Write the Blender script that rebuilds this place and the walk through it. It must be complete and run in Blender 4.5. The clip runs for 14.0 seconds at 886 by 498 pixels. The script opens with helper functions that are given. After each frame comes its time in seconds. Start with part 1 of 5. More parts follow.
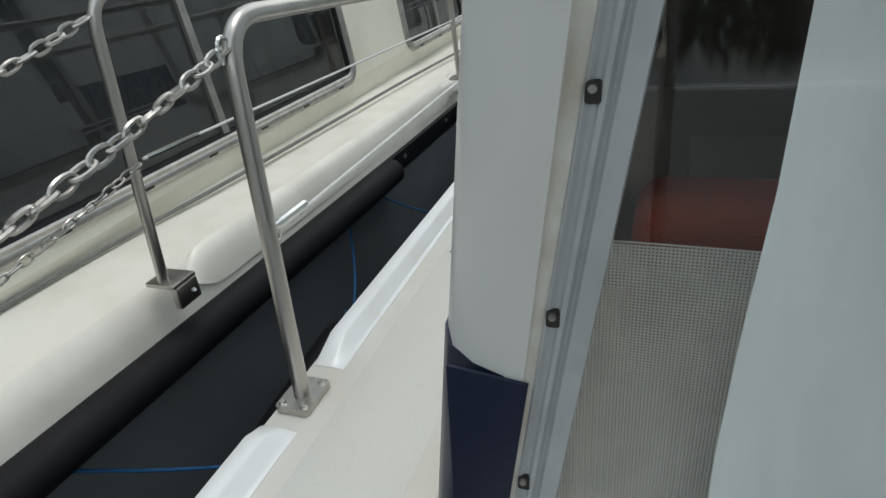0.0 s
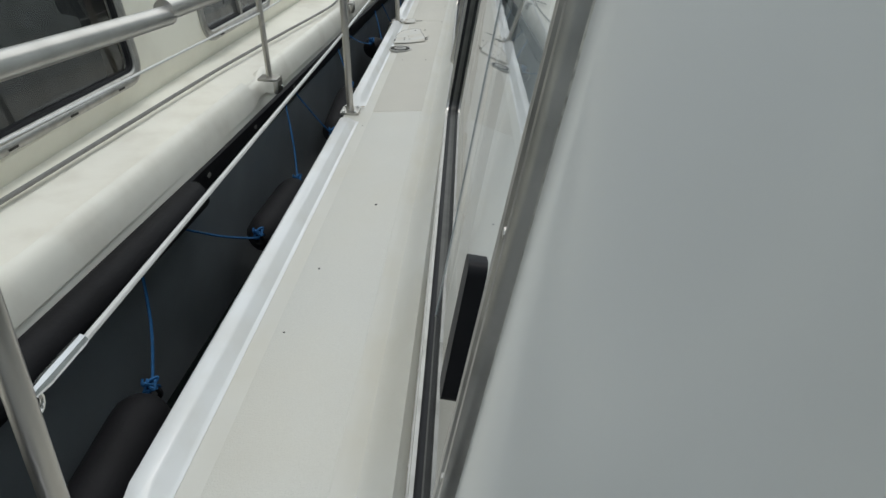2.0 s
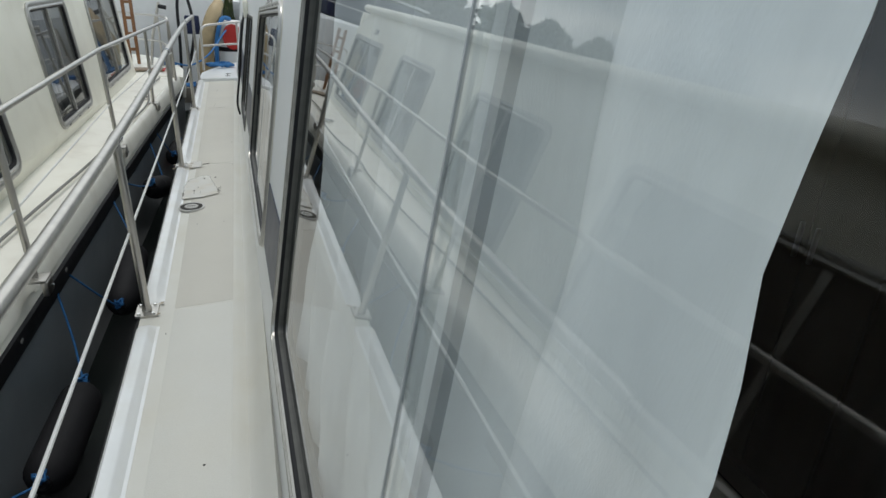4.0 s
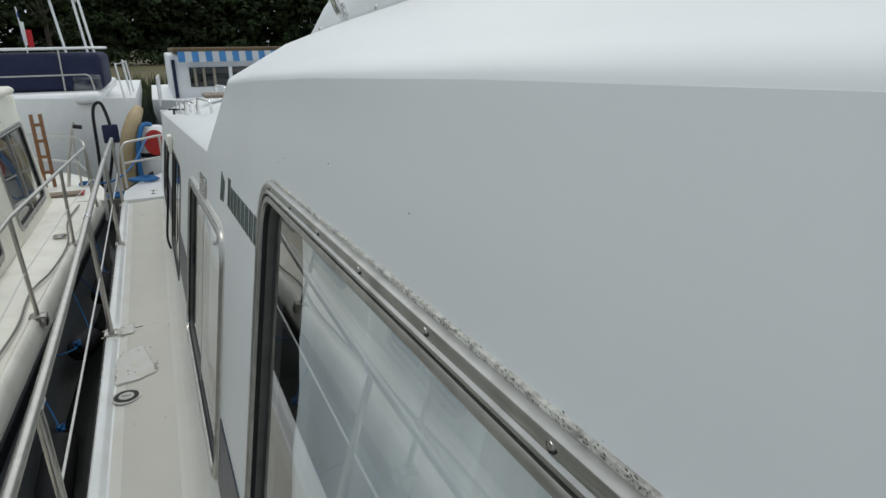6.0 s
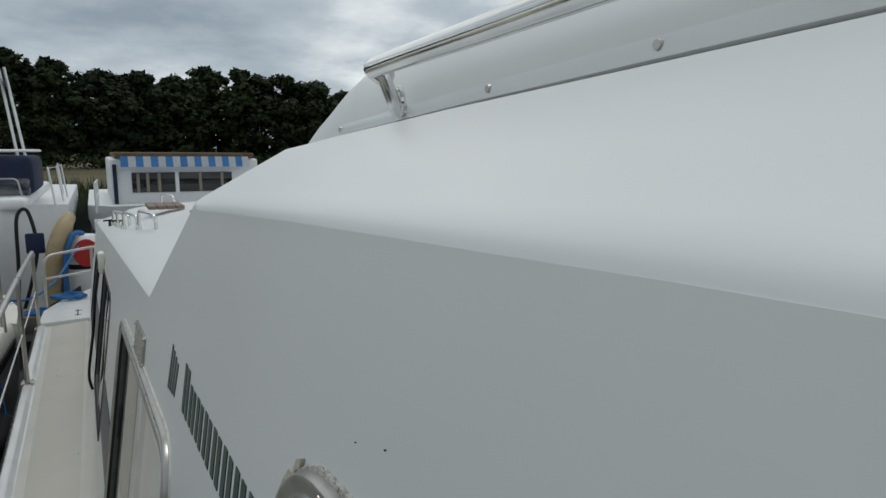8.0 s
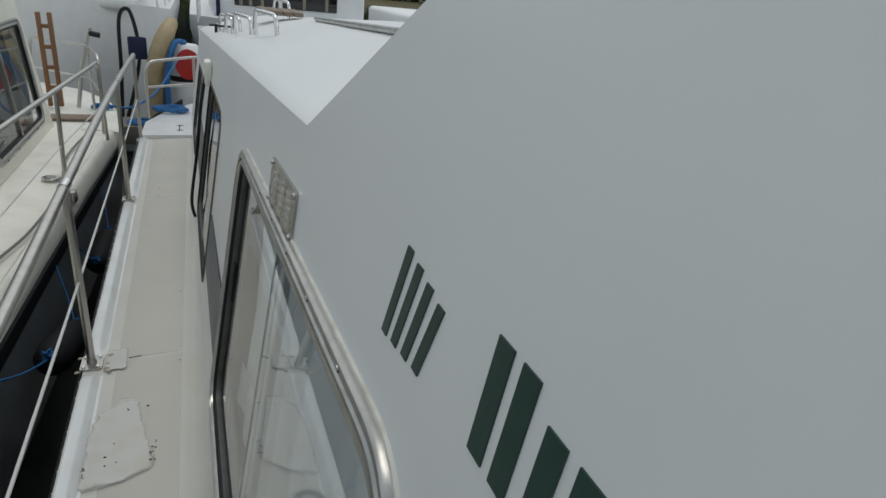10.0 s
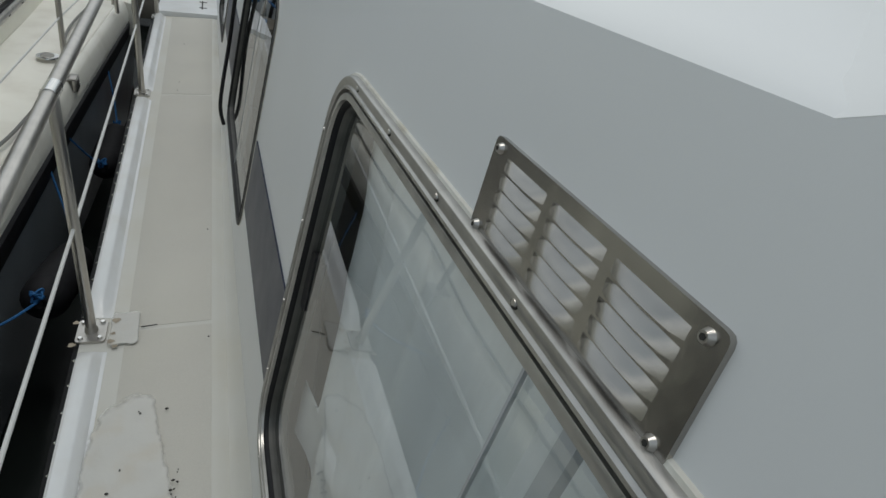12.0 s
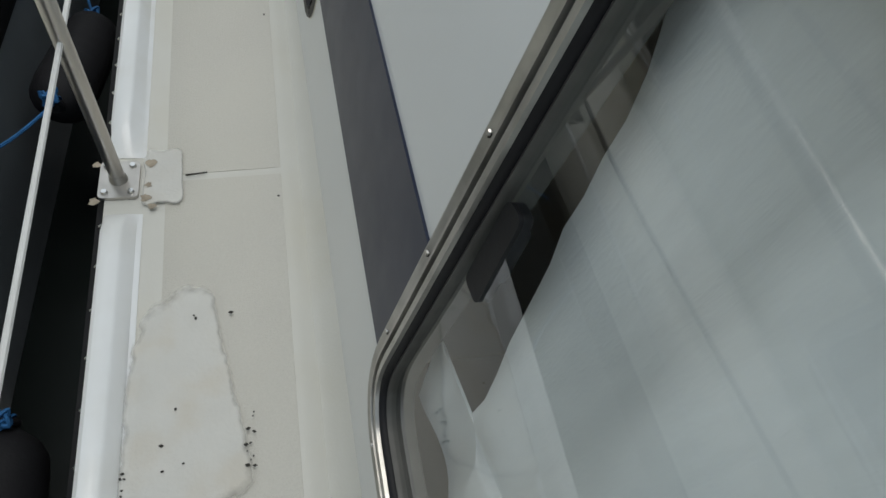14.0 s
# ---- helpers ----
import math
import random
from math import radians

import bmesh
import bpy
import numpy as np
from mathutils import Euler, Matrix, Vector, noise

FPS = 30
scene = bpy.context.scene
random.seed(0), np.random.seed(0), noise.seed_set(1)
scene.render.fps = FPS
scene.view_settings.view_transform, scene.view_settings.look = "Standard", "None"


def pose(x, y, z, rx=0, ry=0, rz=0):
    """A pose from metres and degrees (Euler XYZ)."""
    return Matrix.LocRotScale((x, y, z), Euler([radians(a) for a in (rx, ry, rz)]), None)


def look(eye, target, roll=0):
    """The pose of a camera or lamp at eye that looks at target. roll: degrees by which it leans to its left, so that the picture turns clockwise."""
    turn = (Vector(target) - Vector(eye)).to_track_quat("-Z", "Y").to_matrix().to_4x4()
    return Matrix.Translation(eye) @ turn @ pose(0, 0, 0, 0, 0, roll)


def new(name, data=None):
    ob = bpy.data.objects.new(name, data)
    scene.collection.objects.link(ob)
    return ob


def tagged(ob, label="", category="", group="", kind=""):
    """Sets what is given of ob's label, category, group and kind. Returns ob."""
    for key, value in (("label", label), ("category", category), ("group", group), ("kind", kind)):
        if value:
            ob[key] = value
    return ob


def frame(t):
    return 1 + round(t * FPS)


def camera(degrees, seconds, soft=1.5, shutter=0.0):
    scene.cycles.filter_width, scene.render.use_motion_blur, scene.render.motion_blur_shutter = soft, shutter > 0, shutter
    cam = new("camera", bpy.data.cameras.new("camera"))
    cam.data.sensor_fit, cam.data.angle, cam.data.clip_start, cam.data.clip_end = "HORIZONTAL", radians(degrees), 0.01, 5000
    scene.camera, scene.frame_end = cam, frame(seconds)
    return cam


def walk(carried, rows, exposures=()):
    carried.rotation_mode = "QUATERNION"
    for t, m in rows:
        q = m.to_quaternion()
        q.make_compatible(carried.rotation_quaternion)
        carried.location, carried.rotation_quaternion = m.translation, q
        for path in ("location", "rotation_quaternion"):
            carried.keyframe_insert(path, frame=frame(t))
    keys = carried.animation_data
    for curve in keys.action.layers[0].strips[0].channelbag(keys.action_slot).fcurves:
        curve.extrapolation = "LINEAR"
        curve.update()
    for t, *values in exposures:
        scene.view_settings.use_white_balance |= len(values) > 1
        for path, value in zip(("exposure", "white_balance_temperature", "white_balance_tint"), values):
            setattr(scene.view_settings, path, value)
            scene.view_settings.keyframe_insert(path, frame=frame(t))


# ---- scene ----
cam = camera(71.5, 14.0)
PATH = [
    (0, (0.586, -1.212, 0.677), (-0.09, 0.424, -0.25), -6.9),
    (0.5, (0.56, -1.205, 0.7), (0.039, 0.455, -0.283), -5.5),
    (1, (0.516, -1.099, 0.684), (0.135, 0.487, -0.290), -2.5),
    (1.5, (0.458, -1.034, 0.723), (0.285, 0.564, -0.290), 1.6),
    (2, (0.448, -0.950, 0.750), (0.395, 0.681, -0.225), 1.7),
    (2.5, (0.405, -0.849, 0.762), (0.571, 0.828, -0.116), 3.8),
    (3, (0.386, -0.752, 0.805), (0.763, 0.929, 0.004), 4.5),
    (5.5, (0.371, -0.557, 1.388), (1.065, 1.169, 0.654), 0.9),
    (6, (0.393, -0.379, 1.422), (1.169, 1.352, 0.788), -0.7),
    (6.5, (0.41, -0.211, 1.434), (1.243, 1.544, 0.962), -4.0),
    (7, (0.436, -0.082, 1.431), (1.292, 1.68, 1.028), -2.6),
    (7.5, (0.427, 0.113, 1.464), (1.327, 1.864, 1.114), -0.7),
    (8, (0.427, 0.277, 1.421), (1.398, 1.998, 1.112), 0.3),
    (8.5, (0.411, 0.493, 1.324), (1.267, 2.152, 0.609), 2.7),
    (11, (0.358, 1.322, 1.26), (1.024, 3.042, 0.485), 7.5),
    (11.5, (0.327, 1.525, 1.229), (1.006, 3.215, 0.401), 9.3),
    (12, (0.304, 1.65, 1.142), (0.987, 3.211, 0.096), 12.0),
    (12.5, (0.306, 1.837, 1.042), (0.94, 3.35, -0.102), 11.0),
    (13, (0.308, 1.955, 0.952), (0.826, 3.267, -0.466), 10.3),
    (13.5, (0.309, 2.028, 0.888), (0.736, 3.194, -0.68), 10.2),
    (14, (0.277, 2.211, 0.942), (0.778, 3.25, -0.692), 17.6),
]
walk(cam, [(t, look(eye, target, roll)) for t, eye, target, roll in PATH],
     exposures=[(0.0, 0.8), (1.0, 0.78), (1.5, 0.76), (2.1, 0.76), (3.0, 0.68), (5.3, 0.68), (6.0, 0.44), (6.6, 0.17), (7.0, 0.12), (7.5, 0.02), (8.1, 0.05), (8.6, 0.12), (11.0, 0.17), (12.0, 0.18), (12.5, 0.38), (13.0, 0.45), (14.0, 0.48)])
SKY, SUN = 1.0, 0.68
# ---- world and light ----
world = bpy.data.worlds.new("sky")
scene.world = world
world.use_nodes = True
wn, wl = world.node_tree.nodes, world.node_tree.links
wn.clear()
w_out = wn.new("ShaderNodeOutputWorld")
w_bg = wn.new("ShaderNodeBackground")
w_sky = wn.new("ShaderNodeTexSky")
w_sky.sky_type = "NISHITA"
w_sky.sun_disc = False
w_sky.sun_elevation, w_sky.sun_rotation = radians(81), radians(22)
w_tc = wn.new("ShaderNodeTexCoord")
w_sep = wn.new("ShaderNodeSeparateXYZ")
wl.new(w_tc.outputs["Generated"], w_sep.inputs[0])
w_add = wn.new("ShaderNodeMath")
w_add.operation = "ADD"
w_add.inputs[1].default_value = 0.22
w_abs = wn.new("ShaderNodeMath")
w_abs.operation = "ABSOLUTE"
wl.new(w_sep.outputs[2], w_abs.inputs[0])
wl.new(w_abs.outputs[0], w_add.inputs[0])
w_div = wn.new("ShaderNodeVectorMath")
w_div.operation = "DIVIDE"
w_com = wn.new("ShaderNodeCombineXYZ")
for i in range(3):
    wl.new(w_add.outputs[0], w_com.inputs[i])
wl.new(w_tc.outputs["Generated"], w_div.inputs[0])
wl.new(w_com.outputs[0], w_div.inputs[1])
w_no = wn.new("ShaderNodeTexNoise")
w_no.inputs["Scale"].default_value = 0.85
w_no.inputs["Detail"].default_value = 7.0
w_no.inputs["Roughness"].default_value = 0.55
wl.new(w_div.outputs[0], w_no.inputs["Vector"])
w_ramp = wn.new("ShaderNodeValToRGB")
cr = w_ramp.color_ramp
cr.elements[0].position, cr.elements[0].color = 0.36, (0.275, 0.335, 0.385, 1)
cr.elements[1].position, cr.elements[1].color = 0.66, (1.03, 1.07, 1.05, 1)
e = cr.elements.new(0.5)
e.color = (0.49, 0.55, 0.595, 1)
wl.new(w_no.outputs[0], w_ramp.inputs[0])
w_sc = wn.new("ShaderNodeVectorMath")
w_sc.operation = "SCALE"
w_sc.inputs[3].default_value = 0.06
wl.new(w_sky.outputs[0], w_sc.inputs[0])
w_mix = wn.new("ShaderNodeMixRGB")
w_mix.inputs[0].default_value = 0.88
wl.new(w_sc.outputs[0], w_mix.inputs[1])
wl.new(w_ramp.outputs[0], w_mix.inputs[2])
wl.new(w_mix.outputs[0], w_bg.inputs[0])
w_bg.inputs[1].default_value = SKY
wl.new(w_bg.outputs[0], w_out.inputs[0])

sun = new("sun", bpy.data.lights.new("sun", "SUN"))
sun.data.energy, sun.data.angle, sun.data.color = SUN, radians(25), (1.0, 0.96, 0.9)
sun.matrix_world = look((0.45, 1.1, 8.0), (0, 0, 0))


# ---- materials ----
def mat(name, col, rough=0.5, metal=0.0, var=0.0, vscale=3.0, bump=0.0, bscale=60.0, stain=None, samt=0.0, sscale=2.0,
        coat=0.0, spec=0.5, grain=0.0, gscale=120.0, stretch=(1, 1, 1), rnd=0.0, sheen=0.0):
    m = bpy.data.materials.new(name)
    m.use_nodes = True
    nt = m.node_tree
    n, l = nt.nodes, nt.links
    b = n["Principled BSDF"]
    b.inputs["Roughness"].default_value = rough
    b.inputs["Metallic"].default_value = metal
    b.inputs["Coat Weight"].default_value = coat
    b.inputs["Coat Roughness"].default_value = 0.08
    b.inputs["Specular IOR Level"].default_value = spec
    b.inputs["Sheen Weight"].default_value = sheen
    tc = n.new("ShaderNodeTexCoord")
    mp = n.new("ShaderNodeMapping")
    mp.inputs["Scale"].default_value = stretch
    geo = n.new("ShaderNodeNewGeometry")
    l.new(geo.outputs["Position"], mp.inputs[0])
    rgb = n.new("ShaderNodeRGB")
    rgb.outputs[0].default_value = (*col, 1)
    last = rgb.outputs[0]

    def noise_tex(s, d=4.0):
        t = n.new("ShaderNodeTexNoise")
        t.inputs["Scale"].default_value = s
        t.inputs["Detail"].default_value = d
        l.new(mp.outputs[0], t.inputs["Vector"])
        return t.outputs[0]

    def shade(last, fac, amt):
        mr = n.new("ShaderNodeMapRange")
        mr.inputs[1].default_value, mr.inputs[2].default_value = 0.25, 0.75
        mr.inputs[3].default_value, mr.inputs[4].default_value = 1 - amt, 1 + amt * 0.6
        l.new(fac, mr.inputs[0])
        v = n.new("ShaderNodeVectorMath")
        v.operation = "SCALE"
        l.new(last, v.inputs[0])
        l.new(mr.outputs[0], v.inputs[3])
        return v.outputs[0]

    if var:
        last = shade(last, noise_tex(vscale), var)
    if grain:
        last = shade(last, noise_tex(gscale, 2.0), grain)
    if rnd:
        oi = n.new("ShaderNodeObjectInfo")
        last = shade(last, oi.outputs["Random"], rnd)
    if stain:
        mr = n.new("ShaderNodeMapRange")
        mr.interpolation_type = "SMOOTHSTEP"
        mr.inputs[1].default_value, mr.inputs[2].default_value = 0.40, 0.76
        mr.inputs[3].default_value, mr.inputs[4].default_value = 0.0, samt
        l.new(noise_tex(sscale, 6.0), mr.inputs[0])
        mx = n.new("ShaderNodeMixRGB")
        mx.inputs[2].default_value = (*stain, 1)
        l.new(mr.outputs[0], mx.inputs[0])
        l.new(last, mx.inputs[1])
        last = mx.outputs[0]
    l.new(last, b.inputs["Base Color"])
    if bump:
        bp = n.new("ShaderNodeBump")
        bp.inputs["Strength"].default_value = bump
        bp.inputs["Distance"].default_value = 0.004
        l.new(noise_tex(bscale, 3.0), bp.inputs["Height"])
        l.new(bp.outputs[0], b.inputs["Normal"])
    if var:
        mr2 = n.new("ShaderNodeMapRange")
        mr2.inputs[3].default_value, mr2.inputs[4].default_value = max(0.02, rough - 0.07), min(1, rough + 0.07)
        l.new(noise_tex(vscale * 2.3), mr2.inputs[0])
        l.new(mr2.outputs[0], b.inputs["Roughness"])
    return m


GEL = mat("gelcoat_white", (0.76, 0.77, 0.765), 0.34, var=0.03, vscale=1.6, bump=0.012, bscale=240, stain=(0.66, 0.65, 0.59), samt=0.12, sscale=2.2, coat=0.0)
GELT = mat("gelcoat_trim", (0.80, 0.82, 0.83), 0.32, var=0.04, vscale=4, stain=(0.58, 0.55, 0.47), samt=0.3, sscale=7, coat=0.2)
CREAM = mat("gelcoat_cream", (0.85, 0.83, 0.72), 0.38, var=0.04, vscale=1.8, bump=0.03, bscale=14, stain=(0.5, 0.45, 0.35), samt=0.25, sscale=4, coat=0.1)
CREAM2 = mat("gelcoat_cream_edge", (0.88, 0.865, 0.785), 0.34, var=0.05, vscale=3, stain=(0.45, 0.40, 0.32), samt=0.3, sscale=6, coat=0.1)
DECKW = mat("deck_border", (0.61, 0.605, 0.56), 0.5, var=0.05, vscale=3, bump=0.08, bscale=200, stain=(0.56, 0.53, 0.44), samt=0.5, sscale=4)
DECK = mat("deck_nonskid", (0.57, 0.555, 0.505), 0.72, var=0.05, vscale=2.4, bump=0.35, bscale=420, stain=(0.60, 0.585, 0.52), samt=0.5, sscale=2.6, grain=0.05, gscale=300)
DECKA = mat("deck_nonskid_bleached", (0.64, 0.64, 0.60), 0.7, var=0.04, vscale=2.0, bump=0.35, bscale=420, stain=(0.60, 0.57, 0.48), samt=0.45, sscale=1.9, grain=0.04, gscale=300)
PATCHM = mat("repair_paint", (0.62, 0.617, 0.585), 0.78, spec=0.25, var=0.05, vscale=14, bump=0.15, bscale=160, stain=(0.56, 0.51, 0.42), samt=0.5, sscale=13)
NAVY = mat("navy_gelcoat", (0.014, 0.020, 0.046), 0.36, var=0.1, vscale=5, stain=(0.08, 0.09, 0.11), samt=0.25, sscale=14, spec=0.32)
STEEL = mat("stainless_steel", (0.52, 0.50, 0.47), 0.33, 1.0, var=0.12, vscale=30, stretch=(1, 1, 0.2), bump=0.03, bscale=200)
STEELP = mat("polished_steel", (0.72, 0.72, 0.71), 0.13, 1.0, var=0.08, vscale=20, bump=0.06, bscale=45)
ALU = mat("aluminium", (0.48, 0.47, 0.445), 0.33, 0.88, var=0.14, vscale=25, stain=(0.25, 0.24, 0.215), samt=0.5, sscale=26, bump=0.05, bscale=60)
ALUW = mat("painted_aluminium", (0.50, 0.52, 0.53), 0.42, 0.1, var=0.08, vscale=18, stain=(0.30, 0.29, 0.26), samt=0.3, sscale=24)
RUBBER = mat("black_rubber", (0.011, 0.011, 0.013), 0.55, spec=0.3, var=0.2, vscale=12, bump=0.1, bscale=70)
FOAM = mat("black_foam", (0.011, 0.011, 0.013), 0.7, spec=0.25, var=0.25, vscale=9, bump=0.25, bscale=120)
HULLG = mat("hull_dark_grey", (0.24, 0.268, 0.29), 0.34, var=0.15, vscale=4, stain=(0.20, 0.22, 0.23), samt=0.4, sscale=5, coat=0.1)
HULLB = mat("hull_black", (0.010, 0.010, 0.012), 0.4, var=0.2, vscale=6)
ROPE = mat("blue_rope", (0.02, 0.13, 0.33), 0.8, var=0.25, vscale=60, bump=0.5, bscale=300)
LINEW = mat("white_coated_wire", (0.72, 0.72, 0.70), 0.45, var=0.08, vscale=40)
GREYC = mat("grey_cable", (0.20, 0.20, 0.19), 0.6, var=0.15, vscale=30)
SEALANT = mat("old_sealant", (0.56, 0.545, 0.49), 0.75, var=0.3, vscale=35, bump=0.6, bscale=120, stain=(0.16, 0.15, 0.13), samt=0.75, sscale=150)
REBATE = mat("dark_window_channel", (0.10, 0.098, 0.09), 0.5, 0.3, var=0.25, vscale=30, bump=0.1, bscale=80)
SEALY = mat("yellowed_sealant", (0.68, 0.665, 0.60), 0.6, var=0.12, vscale=30, bump=0.3, bscale=90, stain=(0.40, 0.34, 0.22), samt=0.5, sscale=24)
VENTM = mat("dull_stamped_steel", (0.42, 0.40, 0.37), 0.24, 1.0, var=0.15, vscale=30, bump=0.12, bscale=35)
TAPEM = mat("brown_tape", (0.50, 0.46, 0.38), 0.8, var=0.2, vscale=60, bump=0.3, bscale=300, stain=(0.33, 0.29, 0.22), samt=0.6, sscale=50)
RUST = mat("rust_stain", (0.40, 0.345, 0.27), 0.9, var=0.35, vscale=60)
STAINB = mat("brown_deck_stain", (0.62, 0.585, 0.515), 0.8, var=0.2, vscale=40, grain=0.15, gscale=400)
MOULD = mat("dark_caulk", (0.13, 0.125, 0.115), 0.8, var=0.4, vscale=30, bump=0.3, bscale=120)
# Near-black for specks; it also paints the shade in screw recesses.
GROUTD = mat("dirt_and_recess_shade", (0.03, 0.028, 0.024), 0.8)
WOOD = mat("varnished_teak", (0.20, 0.09, 0.035), 0.4, var=0.25, vscale=14, stretch=(1, 1, 0.2), bump=0.1, bscale=60)
WOODG = mat("weathered_teak", (0.22, 0.17, 0.125), 0.7, var=0.25, vscale=20, stretch=(0.2, 1, 1), bump=0.3, bscale=80)
DARKW = mat("dark_cabinet_wood", (0.045, 0.028, 0.017), 0.45, var=0.3, vscale=10, stretch=(1, 1, 0.15), bump=0.05, bscale=60)
CABW = mat("brown_cabinet_wood", (0.17, 0.13, 0.09), 0.45, var=0.2, vscale=10, stretch=(1, 1, 0.15), bump=0.05, bscale=60)
LINING = mat("beige_lining", (0.26, 0.23, 0.18), 0.7, var=0.08, vscale=6, bump=0.1, bscale=200)
TABLE = mat("laminate_table", (0.46, 0.41, 0.33), 0.35, var=0.08, vscale=9, grain=0.05)
REDF = mat("rust_red_fabric", (0.42, 0.085, 0.050), 0.9, var=0.25, vscale=14, bump=0.6, bscale=500, grain=0.25, gscale=260, sheen=0.2)
NAVYC = mat("navy_canvas", (0.012, 0.018, 0.055), 0.85, var=0.2, vscale=5, bump=0.3, bscale=200)
DARKGL = mat("tinted_glass", (0.010, 0.012, 0.013), 0.05, var=0.2, vscale=3, spec=0.6)
TAN = mat("tan_fender", (0.42, 0.32, 0.18), 0.6, var=0.15, vscale=8, stain=(0.25, 0.2, 0.13), samt=0.5, sscale=6)
REDP = mat("red_plastic", (0.45, 0.025, 0.020), 0.45, var=0.12, vscale=10)
WHITEP = mat("white_plastic", (0.78, 0.79, 0.79), 0.4, var=0.05, vscale=8)
BLUEST = mat("blue_stripe_canvas", (0.10, 0.33, 0.66), 0.85, var=0.08, vscale=10, bump=0.2, bscale=200)
WHITEST = mat("white_stripe_canvas", (0.72, 0.75, 0.78), 0.85, var=0.06, vscale=10, bump=0.2, bscale=200)
BROWN = mat("brown_roof", (0.13, 0.085, 0.045), 0.8, var=0.3, vscale=6, bump=0.3, bscale=30)
GREENT = mat("dark_green_vinyl", (0.012, 0.045, 0.035), 0.4, var=0.15, vscale=20)
YELL = mat("yellow_green_plastic", (0.48, 0.50, 0.16), 0.3, var=0.1, vscale=20)
LEAF = mat("tree_foliage", (0.026, 0.040, 0.014), 0.75, var=0.5, vscale=0.35, grain=0.4, gscale=1.5, rnd=0.25, spec=0.2)
LEAF2 = mat("hedge_foliage", (0.030, 0.046, 0.016), 0.8, var=0.5, vscale=0.6, spec=0.2)
BARK = mat("bark", (0.05, 0.04, 0.03), 0.9, var=0.3, vscale=4, bump=0.5, bscale=12)
GRASS = mat("meadow_grass", (0.105, 0.088, 0.034), 0.95, var=0.35, vscale=0.12, grain=0.3, gscale=2.0, bump=0.8, bscale=3)
REED = mat("reed_bank", (0.045, 0.06, 0.018), 0.95, var=0.4, vscale=0.8, bump=0.8, bscale=5)
WATER = mat("canal_water", (0.010, 0.013, 0.012), 0.06, var=0.2, vscale=1.2, bump=0.35, bscale=5, spec=0.5)
PONT = mat("pontoon_planks", (0.19, 0.17, 0.14), 0.85, var=0.2, vscale=6, bump=0.3, bscale=50)
FLAGR = mat("flag_red", (0.5, 0.02, 0.03), 0.8)
FLAGB = mat("flag_blue", (0.02, 0.05, 0.3), 0.8)
PILL = mat("cream_pillar", (0.72, 0.72, 0.69), 0.35, var=0.04, vscale=3, stain=(0.62, 0.60, 0.52), samt=0.3, sscale=4, coat=0.2)


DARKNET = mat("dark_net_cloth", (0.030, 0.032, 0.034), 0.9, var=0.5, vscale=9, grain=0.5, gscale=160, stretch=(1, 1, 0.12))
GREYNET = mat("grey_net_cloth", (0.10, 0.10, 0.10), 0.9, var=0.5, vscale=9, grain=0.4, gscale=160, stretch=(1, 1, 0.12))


def glass_mat(name, tint=(0.96, 0.98, 0.975)):
    m = bpy.data.materials.new(name)
    m.use_nodes = True
    n, l = m.node_tree.nodes, m.node_tree.links
    n.clear()
    o = n.new("ShaderNodeOutputMaterial")
    mx = n.new("ShaderNodeMixShader")
    lw_ = n.new("ShaderNodeLayerWeight")
    lw_.inputs[0].default_value = 0.5
    pw = n.new("ShaderNodeMath")
    pw.operation = "POWER"
    pw.inputs[1].default_value = 3.7
    l.new(lw_.outputs["Facing"], pw.inputs[0])
    fr = n.new("ShaderNodeMapRange")
    fr.inputs[3].default_value, fr.inputs[4].default_value = 0.085, 0.97
    l.new(pw.outputs[0], fr.inputs[0])
    tr = n.new("ShaderNodeBsdfTransparent")
    tr.inputs[0].default_value = (*tint, 1)
    gl = n.new("ShaderNodeBsdfGlossy")
    gl.inputs["Roughness"].default_value = 0.015
    l.new(fr.outputs[0], mx.inputs[0])
    l.new(tr.outputs[0], mx.inputs[1])
    l.new(gl.outputs[0], mx.inputs[2])
    l.new(mx.outputs[0], o.inputs[0])
    return m


GLASS = glass_mat("window_glass")


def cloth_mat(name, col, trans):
    # Vertical streaks in the cloth colour paint the shading of its folds.
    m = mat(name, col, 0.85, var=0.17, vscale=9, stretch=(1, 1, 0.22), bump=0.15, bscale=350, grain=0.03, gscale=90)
    n, l = m.node_tree.nodes, m.node_tree.links
    b, o = n["Principled BSDF"], n["Material Output"]
    t = n.new("ShaderNodeBsdfTranslucent")
    t.inputs[0].default_value = (*col, 1)
    mx = n.new("ShaderNodeMixShader")
    mx.inputs[0].default_value = trans
    l.new(b.outputs[0], mx.inputs[1])
    l.new(t.outputs[0], mx.inputs[2])
    l.new(mx.outputs[0], o.inputs[0])
    return m


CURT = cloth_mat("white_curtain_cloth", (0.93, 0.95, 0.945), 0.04)


